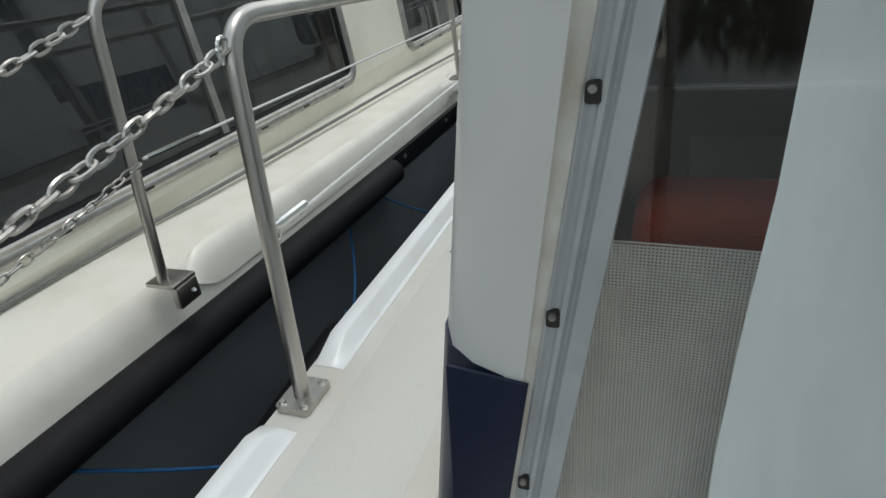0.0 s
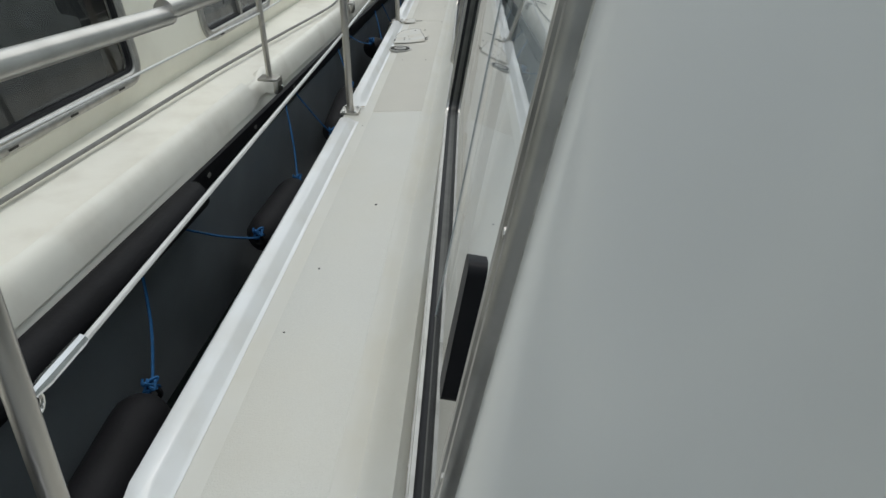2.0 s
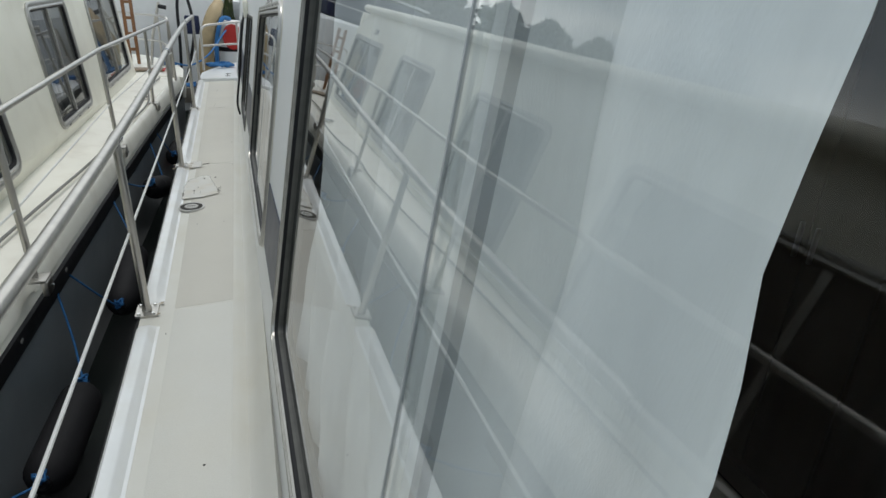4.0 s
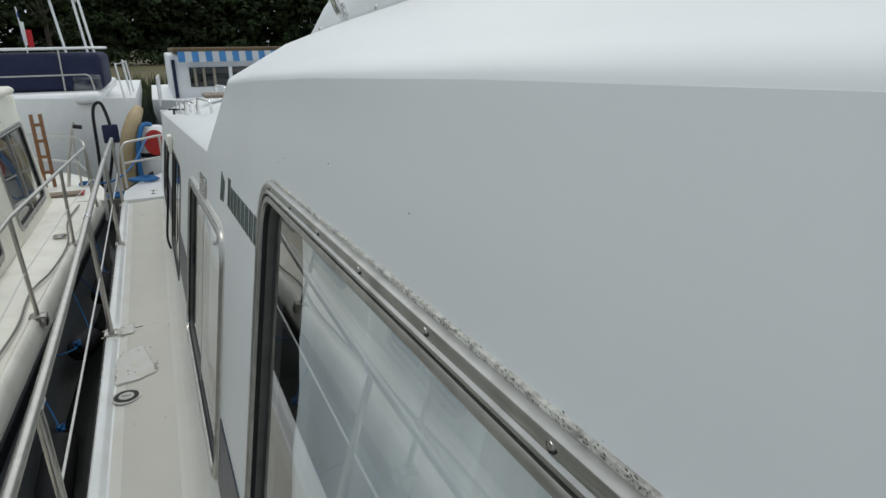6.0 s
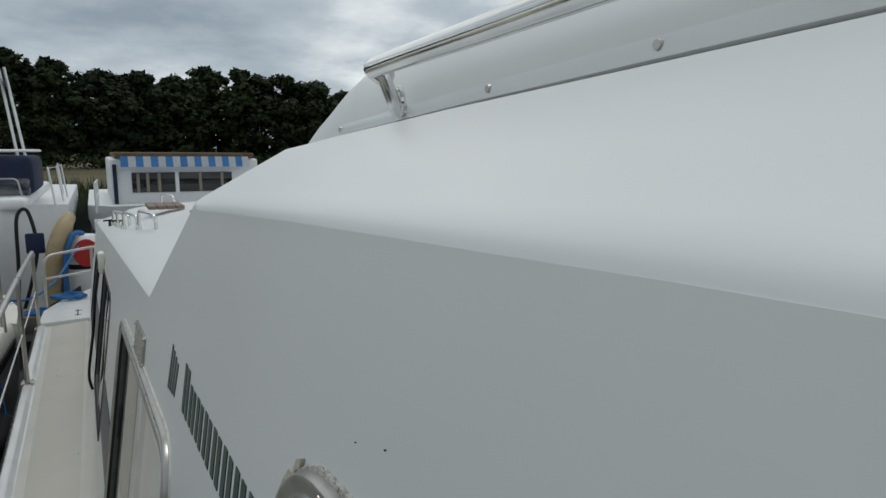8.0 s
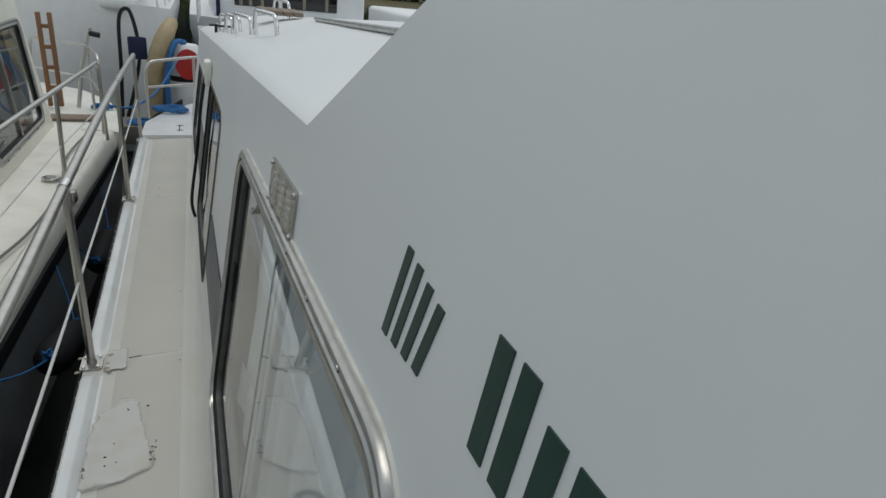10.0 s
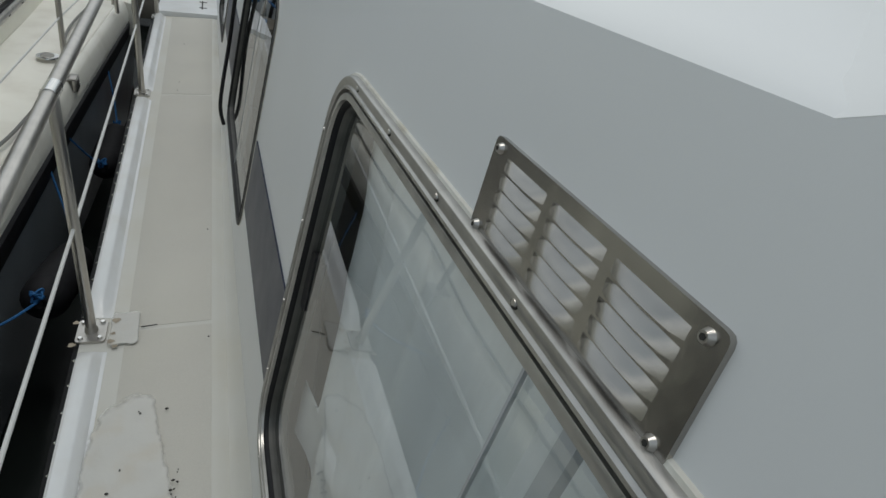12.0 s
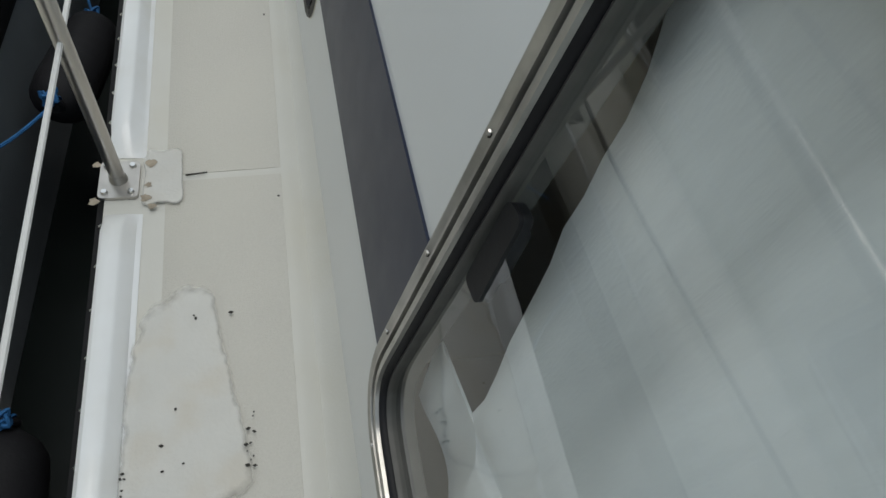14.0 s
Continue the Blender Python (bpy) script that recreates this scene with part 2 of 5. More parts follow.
def soft_mat(m, blur=0.5):
    """Lets a thin layer of paint or dirt wear away towards its rim."""
    n, l = m.node_tree.nodes, m.node_tree.links
    b, o = n["Principled BSDF"], n["Material Output"]
    at = n.new("ShaderNodeAttribute")
    at.attribute_name = "fade"
    geo = n.new("ShaderNodeNewGeometry")
    tx = n.new("ShaderNodeTexNoise")
    tx.inputs["Scale"].default_value = 28.0
    tx.inputs["Detail"].default_value = 5.0
    l.new(geo.outputs["Position"], tx.inputs["Vector"])
    ad = n.new("ShaderNodeMath")
    ad.operation = "ADD"
    l.new(at.outputs["Fac"], ad.inputs[0])
    l.new(tx.outputs[0], ad.inputs[1])
    mr = n.new("ShaderNodeMapRange")
    mr.interpolation_type = "SMOOTHSTEP"
    mr.inputs[1].default_value, mr.inputs[2].default_value = 0.75 - blur * 0.5, 0.75 + blur * 0.5
    l.new(ad.outputs[0], mr.inputs[0])
    tr = n.new("ShaderNodeBsdfTransparent")
    mx = n.new("ShaderNodeMixShader")
    l.new(mr.outputs[0], mx.inputs[0])
    l.new(tr.outputs[0], mx.inputs[1])
    l.new(b.outputs[0], mx.inputs[2])
    l.new(mx.outputs[0], o.inputs[0])
    return m


soft_mat(PATCHM, 0.6)
soft_mat(RUST, 0.7)
soft_mat(STAINB, 0.9)


# ---- mesh helpers ----
def part(name, bm, material, parent=None, label="", smooth=True):
    me = bpy.data.meshes.new(name)
    bm.normal_update()
    bm.to_mesh(me)
    bm.free()
    for m in (material if isinstance(material, (list, tuple)) else [material]):
        me.materials.append(m)
    if smooth:
        me.set_sharp_from_angle(angle=radians(38))
        for p in me.polygons:
            p.use_smooth = True
    ob = new(name, me)
    if parent is not None:
        ob.parent = parent
    if label:
        ob["label"] = label
    return ob


def thing(name, label, category, group="", kind="", at=(0, 0, 0)):
    ob = new(name)
    ob.empty_display_size = 0.1
    ob.location = at
    return tagged(ob, label, category, group, kind)


def add_box(bm, lo, hi, bev=0.0, m=None, seg=2):
    r = bmesh.ops.create_cube(bm, size=1.0)
    vs = r["verts"]
    lo, hi = Vector(lo), Vector(hi)
    for v in vs:
        v.co = Vector((lo[i] + (v.co[i] + 0.5) * (hi[i] - lo[i]) for i in range(3)))
    if bev:
        es = list({ed for v in vs for ed in v.link_edges})
        r = bmesh.ops.bevel(bm, geom=es, offset=bev, segments=seg, affect="EDGES", profile=0.5)
        vs = list({v for f in r["faces"] for v in f.verts} | {v for v in vs if v.is_valid})
    if m is not None:
        bmesh.ops.transform(bm, matrix=m, verts=vs)
    return vs


def box(lo, hi, bev=0.0, m=None, seg=2):
    bm = bmesh.new()
    add_box(bm, lo, hi, bev, m, seg)
    return bm


def add_cyl(bm, p0, p1, r0, r1=None, n=12):
    r1 = r0 if r1 is None else r1
    p0, p1 = Vector(p0), Vector(p1)
    d = p1 - p0
    q = d.to_track_quat("Z", "Y").to_matrix().to_4x4()
    r = bmesh.ops.create_cone(bm, cap_ends=True, segments=n, radius1=r0, radius2=r1, depth=d.length)
    bmesh.ops.transform(bm, matrix=Matrix.Translation((p0 + p1) / 2) @ q, verts=r["verts"])
    return r["verts"]


def cyl(p0, p1, r0, r1=None, n=12):
    bm = bmesh.new()
    add_cyl(bm, p0, p1, r0, r1, n)
    return bm


def smooth_path(pts, k=6, closed=False):
    P = [Vector(p) for p in pts]
    n = len(P)
    out = []
    for i in range(n if closed else n - 1):
        p0 = P[(i - 1) % n] if closed or i > 0 else P[0]
        p1, p2 = P[i], P[(i + 1) % n]
        p3 = P[(i + 2) % n] if closed or i + 2 < n else P[-1]
        for j in range(k):
            t = j / k
            out.append(0.5 * (2 * p1 + (p2 - p0) * t + (2 * p0 - 5 * p1 + 4 * p2 - p3) * t * t + (3 * p1 - p0 - 3 * p2 + p3) * t ** 3))
    if not closed:
        out.append(P[-1])
    return out


def add_tube(bm, pts, r, n=10, closed=False, flat=1.0):
    P = [Vector(p) for p in pts]
    N = len(P)
    rr = r if callable(r) else (lambda u: r)
    rings = []
    t0 = (P[1] - P[0]).normalized()
    ref = Vector((0, 0, 1)) if abs(t0.z) < 0.9 else Vector((1, 0, 0))
    u = t0.cross(ref).normalized()
    for i, p in enumerate(P):
        if closed:
            t = (P[(i + 1) % N] - P[i - 1]).normalized()
        else:
            t = (P[min(i + 1, N - 1)] - P[max(i - 1, 0)]).normalized()
        u = (u - t * u.dot(t)).normalized()
        v = t.cross(u)
        ra = rr(i / max(1, N - 1))
        rings.append([bm.verts.new(p + (u * math.cos(a) + v * math.sin(a) * flat) * ra) for a in [2 * math.pi * k / n for k in range(n)]])
    for i in range(N if closed else N - 1):
        a, b = rings[i], rings[(i + 1) % N]
        for k in range(n):
            bm.faces.new((a[k], a[(k + 1) % n], b[(k + 1) % n], b[k]))
    if not closed:
        bm.faces.new(rings[0][::-1])
        bm.faces.new(rings[-1])
    return bm


def tube(pts, r, n=10, closed=False, flat=1.0):
    return add_tube(bmesh.new(), pts, r, n, closed, flat)


def bend(pts, rad=0.06, k=6):
    """A polyline with its corners rounded."""
    P = [Vector(p) for p in pts]
    out = [P[0]]
    for i in range(1, len(P) - 1):
        a, b, c = P[i - 1], P[i], P[i + 1]
        d1, d2 = (a - b), (c - b)
        q = min(rad, d1.length * 0.45, d2.length * 0.45)
        s, f = b + d1.normalized() * q, b + d2.normalized() * q
        for j in range(k + 1):
            t = j / k
            out.append(s * (1 - t) ** 2 + b * 2 * t * (1 - t) + f * t * t)
    out.append(P[-1])
    return out


def sweep(profile, pts, closed_profile=True, caps=True):
    """A profile of (x, z) points carried along y stations: pts is a list of functions of place (x, z) -> Vector."""
    bm = bmesh.new()
    rings = [[bm.verts.new(f(a, b)) for a, b in profile] for f in pts]
    n = len(profile)
    for i in range(len(rings) - 1):
        for k in range(n if closed_profile else n - 1):
            bm.faces.new((rings[i][k], rings[i][(k + 1) % n], rings[i + 1][(k + 1) % n], rings[i + 1][k]))
    if caps and closed_profile:
        bm.faces.new(rings[0])
        bm.faces.new(rings[-1][::-1])
    bmesh.ops.recalc_face_normals(bm, faces=bm.faces)
    return bm


def round_poly(pts, rad, k=9):
    """A closed polygon of 2D points with rounded corners."""
    P = [Vector((p[0], p[1], 0)) for p in pts]
    out = []
    for i in range(len(P)):
        a, b, c = P[i - 1], P[i], P[(i + 1) % len(P)]
        d1, d2 = (a - b), (c - b)
        rr = rad[i] if isinstance(rad, (list, tuple)) else rad
        s, f = b + d1.normalized() * rr, b + d2.normalized() * rr
        for j in range(k + 1):
            t = j / k
            q = s * (1 - t) ** 2 + b * 2 * t * (1 - t) + f * t * t
            out.append((q.x, q.y))
    return out


def grow(poly, d):
    """The polygon moved outwards by d."""
    n = len(poly)
    area = sum(poly[i][0] * poly[(i + 1) % n][1] - poly[(i + 1) % n][0] * poly[i][1] for i in range(n))
    s = 1 if area > 0 else -1
    out = []
    for i in range(n):
        a, b = Vector(poly[i - 1]), Vector(poly[(i + 1) % n])
        t = (b - a).normalized()
        out.append((poly[i][0] + s * t.y * d, poly[i][1] - s * t.x * d))
    return out


def panel(outer, holes, place, thick):
    """A sheet with holes: 2D outlines, place(a, b, off) gives the point, off metres proud of the surface."""
    bm = bmesh.new()
    loops = []
    for poly in [outer] + list(holes):
        vs = [bm.verts.new((p[0], p[1], 0)) for p in poly]
        loops.append(vs)
        for i in range(len(vs)):
            bm.edges.new((vs[i], vs[(i + 1) % len(vs)]))
    bmesh.ops.triangle_fill(bm, edges=list(bm.edges), use_beauty=True, use_dissolve=False)
    front = {v: (v.co.x, v.co.y) for v in bm.verts}
    faces = [[v for v in f.verts] for f in bm.faces]
    back = {v: bm.verts.new((0, 0, 0)) for v in front}
    for f in faces:
        bm.faces.new([back[v] for v in f][::-1])
    for vs in loops:
        for i in range(len(vs)):
            a, b = vs[i], vs[(i + 1) % len(vs)]
            bm.faces.new((a, b, back[b], back[a]))
    for v, (a, b) in front.items():
        v.co = place(a, b, 0.0)
        back[v].co = place(a, b, -thick)
    bmesh.ops.recalc_face_normals(bm, faces=bm.faces)
    return bm


def ring(poly, place, prof):
    """A frame swept round a closed 2D outline; prof: (outwards, proud) pairs, open."""
    bm = bmesh.new()
    rows = []
    for d, h in prof:
        g = grow(poly, d)
        rows.append([bm.verts.new(place(a, b, h)) for a, b in g])
    n = len(poly)
    for r0, r1 in zip(rows, rows[1:]):
        for i in range(n):
            bm.faces.new((r0[i], r0[(i + 1) % n], r1[(i + 1) % n], r1[i]))
    bmesh.ops.recalc_face_normals(bm, faces=bm.faces)
    return bm


def sheet(poly, place, off):
    bm = bmesh.new()
    bm.faces.new([bm.verts.new(place(a, b, off)) for a, b in poly])
    bmesh.ops.triangulate(bm, faces=bm.faces)
    return bm


def slab(poly, place, off, thick):
    return panel(poly, [], lambda a, b, o: place(a, b, off + o), thick)


# ---- the boat walked along: hull, deck, cabin ----
XC = 1.40
RX = Vector((-1.0, -0.0115, 0.145)).normalized()


def wx(y, z):
    return 0.352 + 0.145 * z + 0.0115 * (2.46 - y)


def port(y, z, off=0.0):
    return Vector((wx(y, z), y, z)) + RX * off


def stbd(y, z, off=0.0):
    p = port(y, z, off)
    return Vector((2 * XC - p.x, p.y, p.z))


def ridge_z(y):
    return 1.411 - 0.035 * y - 0.0135 * y * y


def edge_z(y):
    return 1.09 - 0.064 * (y - 1.8)


WIN = {
    "B": round_poly([(-0.705, 0.205), (0.712, 0.200), (0.704, 1.184), (-0.698, 1.228)], [0.05, 0.05, 0.080, 0.10]),
    "C": round_poly([(1.28, 0.20), (2.492, 0.185), (2.502, 0.862), (1.28, 0.94)], 0.09),
    "D": round_poly([(3.285, 0.125), (4.26, 0.105), (4.26, 0.75), (3.285, 0.785)], 0.08),
    "E": round_poly([(5.20, 0.12), (5.95, 0.12), (5.95, 0.60), (5.20, 0.63)], 0.07),
}
Y0, Y1, YR = -0.715, 6.75, 1.295
side = [(Y0, 0.0), (Y1, 0.0), (Y1, edge_z(Y1)), (4.5, edge_z(4.5)), (3.0, edge_z(3.0)), (1.81, edge_z(1.81)), (YR, ridge_z(YR) - 0.0022)] + [
        (y, ridge_z(y) - 0.0118) for y in (YR - 0.03, 1.1, 0.8, 0.4, 0.0, -0.4, Y0)]
wall_port = tagged(part("wall_port", panel(side, WIN.values(), port, 0.035), GEL, smooth=False), "white gelcoat cabin side with four window openings", "wall", kind="structure")
wall_stbd = tagged(part("wall_starboard", panel(side, WIN.values(), stbd, 0.035), GEL, smooth=False), "white gelcoat cabin side of the far side", "wall", kind="structure")

# rounded aft corners of the cabin
CORNER = [(-0.712, 0.001), (-0.745, 0.006), (-0.78, 0.014), (-0.815, 0.019), (-0.845, 0.017), (-0.868, 0.006), (-0.882, -0.014), (-0.888, -0.038), (-0.888, -0.052),
          (-0.85, -0.052), (-0.715, -0.034)]


def corner_bm(place):
    st = []
    for z in [0.0, 0.2, 0.4, 0.6, 0.8, 1.0, 1.2, 1.405]:
        k = 1.0 if z < 0.7 else max(0.25, 1 - (z - 0.7) * 1.2)
        st.append((lambda z, k: (lambda a, b: place(a, z, b * k if b > 0.002 else b)))(z, k))
    return sweep(CORNER, st)


tagged(part("wall_corner", corner_bm(port), PILL), "rounded white aft corner pillar of the cabin", "wall", kind="structure")
tagged(part("wall_corner", corner_bm(stbd), PILL), "rounded white aft corner pillar of the cabin", "wall", kind="structure")

# navy band round the aft corner and along the side between the windows
band = sweep([(a, b + 0.0025) for a, b in CORNER[:9]] + [(a + 0.004, b - 0.003) for a, b in CORNER[8::-1]],
             [(lambda z: (lambda a, b: port(a, z, b)))(z) for z in (0.19, 0.3, 0.400)])
bands = thing("stripe", "glossy navy blue band along the cabin side", "stripe", kind="structure")
part("stripe_piece", band, NAVY, bands)
for a, b in ((0.74, 1.235), (2.505, 3.245), (4.28, 5.14)):
    part("stripe_piece", slab([(a, 0.235), (b, 0.225), (b, 0.432), (a, 0.452)], port, 0.0035, 0.004), NAVY, bands, smooth=False)


part("stripe_piece", slab([(0.432, 0.19), (0.470, 0.19), (0.504, 0.392), (0.445, 0.400)], lambda a, b, o: Vector((a, -0.8885 - o, b)), 0.003, 0.003), NAVY, bands, smooth=False)


# windows
def rect_poly(a, b, c, d, r):
    return round_poly([(a, b), (c, b), (c, d), (a, d)], r)


def window(tag, place, no):
    poly = WIN[tag]
    w = thing("window_%d" % no, "aluminium framed sliding cabin window with rounded corners", "window", kind="structure", at=place(*poly[0]))

    def pl(a, b, off):
        return place(a, b, off) - Vector(w.location)

    kf = 1.0 if tag in "BC" else 0.45
    fr = part("window_frame", ring(poly, pl, [(p * kf, q * kf) for p, q in [(0.024, 0.0), (0.024, 0.008), (0.0215, 0.0115), (0.019, 0.012), (0.014, 0.0095), (0.010, 0.0095), (0.008, 0.012), (0.005, 0.012), (0.004, 0.003), (0.001, 0.003), (0.000, 0.010), (-0.003, 0.011), (-0.009, 0.0105), (-0.010, 0.004), (-0.010, -0.006)]]), ALU if kf == 1.0 else MOULD, w)
    part("rubber_seal", ring(poly, pl, [(-0.0095, 0.006), (-0.012, 0.004), (-0.0135, 0.000), (-0.0135, -0.006)]), RUBBER, w)
    # Dark grey ring that covers the white edge of the opening.
    part("channel", ring(poly, pl, [(-0.013, -0.003), (-0.0165, -0.002), (-0.018, -0.006), (-0.018, -0.037)]), REBATE, w)
    part("sealant_bead", ring(poly, pl, [(p * kf, q * kf) for p, q in [(0.028, 0.0), (0.027, 0.003), (0.024, 0.0035), (0.023, 0.0)]]), SEALANT if tag == "B" else SEALY, w, "yellowed mouldy sealant")
    y0, y1 = min(p[0] for p in poly), max(p[0] for p in poly)
    ym = -0.245 if tag == "B" else y0 + (y1 - y0) * (0.51 if tag == "C" else 0.45)
    z0 = min(p[1] for p in poly)
    for k, (lo, hi, off) in enumerate(((y0, ym, -0.003), (ym - 0.03, y1, -0.008))):
        cut = [(min(max(a, lo), hi), b) for a, b in poly]
        seen = []
        for p in cut:
            if not seen or (abs(p[0] - seen[-1][0]) + abs(p[1] - seen[-1][1])) > 1e-5:
                seen.append(p)
        g = part("pane", sheet(seen, pl, off), GLASS, w, smooth=False)
        g.visible_shadow = False
    tops = [p[1] for p in poly]
    part("glass_edge", slab([(ym - 0.0015, z0 + 0.01), (ym + 0.0015, z0 + 0.01), (ym + 0.0015, max(tops) - 0.035), (ym - 0.0015, max(tops) - 0.035)], pl, -0.002, 0.004), ALUW, w)
    part("divider", slab([(ym - 0.062, z0 + 0.01), (ym - 0.046, z0 + 0.01), (ym - 0.046, max(tops) - 0.035), (ym - 0.062, max(tops) - 0.035)], pl, -0.010, 0.010), ALUW, w)
    # screws round the frame
    n = len(poly)
    per = [0.0]
    for i in range(n):
        per.append(per[-1] + (Vector(poly[(i + 1) % n]) - Vector(poly[i])).length)
    s = 0.09 if kf == 1.0 else 99.0
    while s < per[-1]:
        i = max(j for j in range(n) if per[j] <= s)
        t = (s - per[i]) / max(1e-6, per[i + 1] - per[i])
        q = Vector(grow(poly, 0.0165)[i]).lerp(Vector(grow(poly, 0.0165)[(i + 1) % n]), t)
        bm = bmesh.new()
        add_cyl(bm, pl(q.x, q.y, 0.009), pl(q.x, q.y, 0.0125), 0.0036, 0.0024, 8)
        part("screw", bm, STEEL, fr)
        # Raised dark disc paints the shade of the notch round the screw.
        bm = bmesh.new()
        add_cyl(bm, pl(q.x + 0.001, q.y - 0.001, 0.008), pl(q.x + 0.001, q.y - 0.001, 0.0105), 0.0050, 0.0046, 10)
        part("screw_recess", bm, GROUTD, fr)
        s += 0.158
    return w


def curtain(place, edge_a, edge_b, z0, z1, depth, amp, lab, waves=9.0, seed=0.0):
    """Hanging cloth between two slanted edges given as (y low, y high)."""
    bm = bmesh.new()
    nu, nv = 84, 22
    g = []
    for j in range(nv + 1):
        v = j / nv
        row = []
        for i in range(nu + 1):
            u = i / nu
            ya, yb = edge_a[0] + (edge_a[1] - edge_a[0]) * v, edge_b[0] + (edge_b[1] - edge_b[0]) * v
            ya += (edge_a[2] if len(edge_a) > 2 else 0.0) * math.sin(math.pi * v)
            yb += (edge_b[2] if len(edge_b) > 2 else 0.0) * max(0.0, min(1.0, (0.16 - v) / 0.01))
            y = ya + (yb - ya) * u
            f = amp * (math.sin(u * waves * 6.28 + seed + 2.2 * math.sin(u * 4.1 + 0.9 * v + seed)) * (0.45 + 0.4 * v + 0.5 * noise.noise((u * 3, 7.0, seed))) + 1.3 * noise.noise((u * 5 + v * 0.8 + seed, v * 1.3, seed)) + 0.35 * noise.noise((u * 18, v * 7, seed)))
            y += (0.017 * noise.noise((v * 7, seed, 3.0)) + 0.006 * noise.noise((v * 25, seed, 8.0))) * (1 if i in (0, nu) else 0.3)
            row.append(bm.verts.new(place(y, z0 + (z1 - z0) * v + 0.004 * math.sin(u * 60), -depth + f)))
        g.append(row)
    for j in range(nv):
        for i in range(nu):
            bm.faces.new((g[j][i], g[j][i + 1], g[j + 1][i + 1], g[j + 1][i]))
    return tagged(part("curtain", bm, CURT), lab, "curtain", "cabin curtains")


for k, tag in enumerate("BCDE"):
    window(tag, port, k + 1)
    window(tag, stbd, k + 5)
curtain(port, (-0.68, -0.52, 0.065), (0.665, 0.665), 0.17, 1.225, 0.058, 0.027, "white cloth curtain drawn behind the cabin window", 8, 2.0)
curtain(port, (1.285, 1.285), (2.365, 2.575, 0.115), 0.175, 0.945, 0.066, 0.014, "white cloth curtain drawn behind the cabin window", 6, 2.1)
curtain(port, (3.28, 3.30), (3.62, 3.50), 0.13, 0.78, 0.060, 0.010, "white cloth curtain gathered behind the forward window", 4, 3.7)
for a, b, z0, z1 in ((-0.65, 0.68, 0.14, 1.22), (3.29, 4.25, 0.11, 0.78)):
    dc = curtain(stbd, (a, a), (b, b), z0, z1, 0.05, 0.010, "dark brown curtain drawn on the far side", 9, a)
    dc.data.materials[0] = DARKW

# roofs
def loft(rows, mats, name, lab, thick=0.025):
    bm = bmesh.new()
    g = [[bm.verts.new(p) for p in r] for r in rows]
    for a, b in zip(g, g[1:]):
        for i in range(len(a) - 1):
            bm.faces.new((a[i], a[i + 1], b[i + 1], b[i]))
    bmesh.ops.recalc_face_normals(bm, faces=bm.faces)
    if bm.faces[:][0].normal.z < 0:
        bmesh.ops.reverse_faces(bm, faces=bm.faces)
    r = bmesh.ops.solidify(bm, geom=bm.faces[:], thickness=thick)
    return tagged(part(name, bm, mats), lab, "roof", kind="structure")


def mirror_row(row):
    return row + [(2 * XC - x, y, z) for x, y, z in reversed(row)]


rows = []
for y in (1.812, 2.2, 2.7, 3.3, 4.0, 4.8, 5.6, 6.75):
    e_z = edge_z(max(y, 1.81))
    x0 = wx(y, e_z)
    rows.append(mirror_row([(x0 + 0.0004, y, e_z - 0.0005), (x0 + 0.006, y, e_z + 0.0045), (x0 + 0.03, y, e_z + 0.015), (x0 + 0.27, y, e_z + 0.105), (x0 + 0.34, y, e_z + 0.122), (XC - 0.45, y, e_z + 0.150), (XC, y, e_z + 0.155)]))
loft(rows, GEL, "ceiling_forward", "white gelcoat roof of the low forward cabin")
rows = []
for y in (-0.90, -0.4, 0.0, 0.4, 0.8, 1.1, YR - 0.03, YR):
    z = ridge_z(y)
    x0 = wx(y, z)
    q = 1.0 if y == YR else 0.0
    h = 0.012 * (1 - 0.8 * q)
    a_, v_, b_ = Vector((wx(y, z - h) + 0.0003, y, z - h)), Vector((x0, y, z)), Vector((x0 + 0.026 - 0.010 * q, y + 0.025 * q, z + 0.0125 - 0.0057 * q))
    arc = [tuple(a_ * (1 - t) ** 2 + v_ * 2 * t * (1 - t) + b_ * t * t) for t in (0, 0.2, 0.4, 0.6, 0.8, 1.0)]
    up = Vector((0.73, y + 0.095 * q, z + 0.0885 - 0.006 * q))
    arc += [tuple(b_.lerp(up, 0.06)), tuple(b_.lerp(up, 0.2))]
    rows.append(mirror_row(arc + [(0.73, y + 0.095 * q, z + 0.0885 - 0.006 * q), (0.815, y + 0.11 * q, z + 0.1005 - 0.005 * q), (XC, y + 0.14 * q, z + 0.105)]))
loft(rows, GEL, "ceiling_aft", "white gelcoat roof of the tall aft cabin")
# sloping front of the tall cabin, down to the forward roof
zr = ridge_z(YR)
zn = edge_z(1.81)
xr, xn = wx(YR, zr), wx(1.81, zn)
top = mirror_row([(xr + 0.0004, YR, zr - 0.0005), (xr + 0.016, YR + 0.025, zr + 0.0068), (0.640, YR + 0.054, zr + 0.038), (0.668, YR + 0.067, zr + 0.052), (0.73, YR + 0.095, zr + 0.0825), (0.815, YR + 0.11, zr + 0.0955), (XC - 0.02, YR + 0.14, zr + 0.105)])
bot = mirror_row([(xn + 0.0004, 1.812, zn - 0.0005), (xn + 0.018, 1.836, zn + 0.006), (0.640, 1.930, 1.128), (0.668, 1.950, 1.136), (0.73, 1.970, 1.160), (0.815, 1.985, 1.186), (XC - 0.02, 2.02, 1.222)])
loft([[tuple(Vector(a).lerp(Vector(b), t)) for a, b in zip(top, bot)] for t in (0, 0.25, 0.5, 0.75, 1)], GEL, "wall_front", "white sloping front of the tall aft cabin")

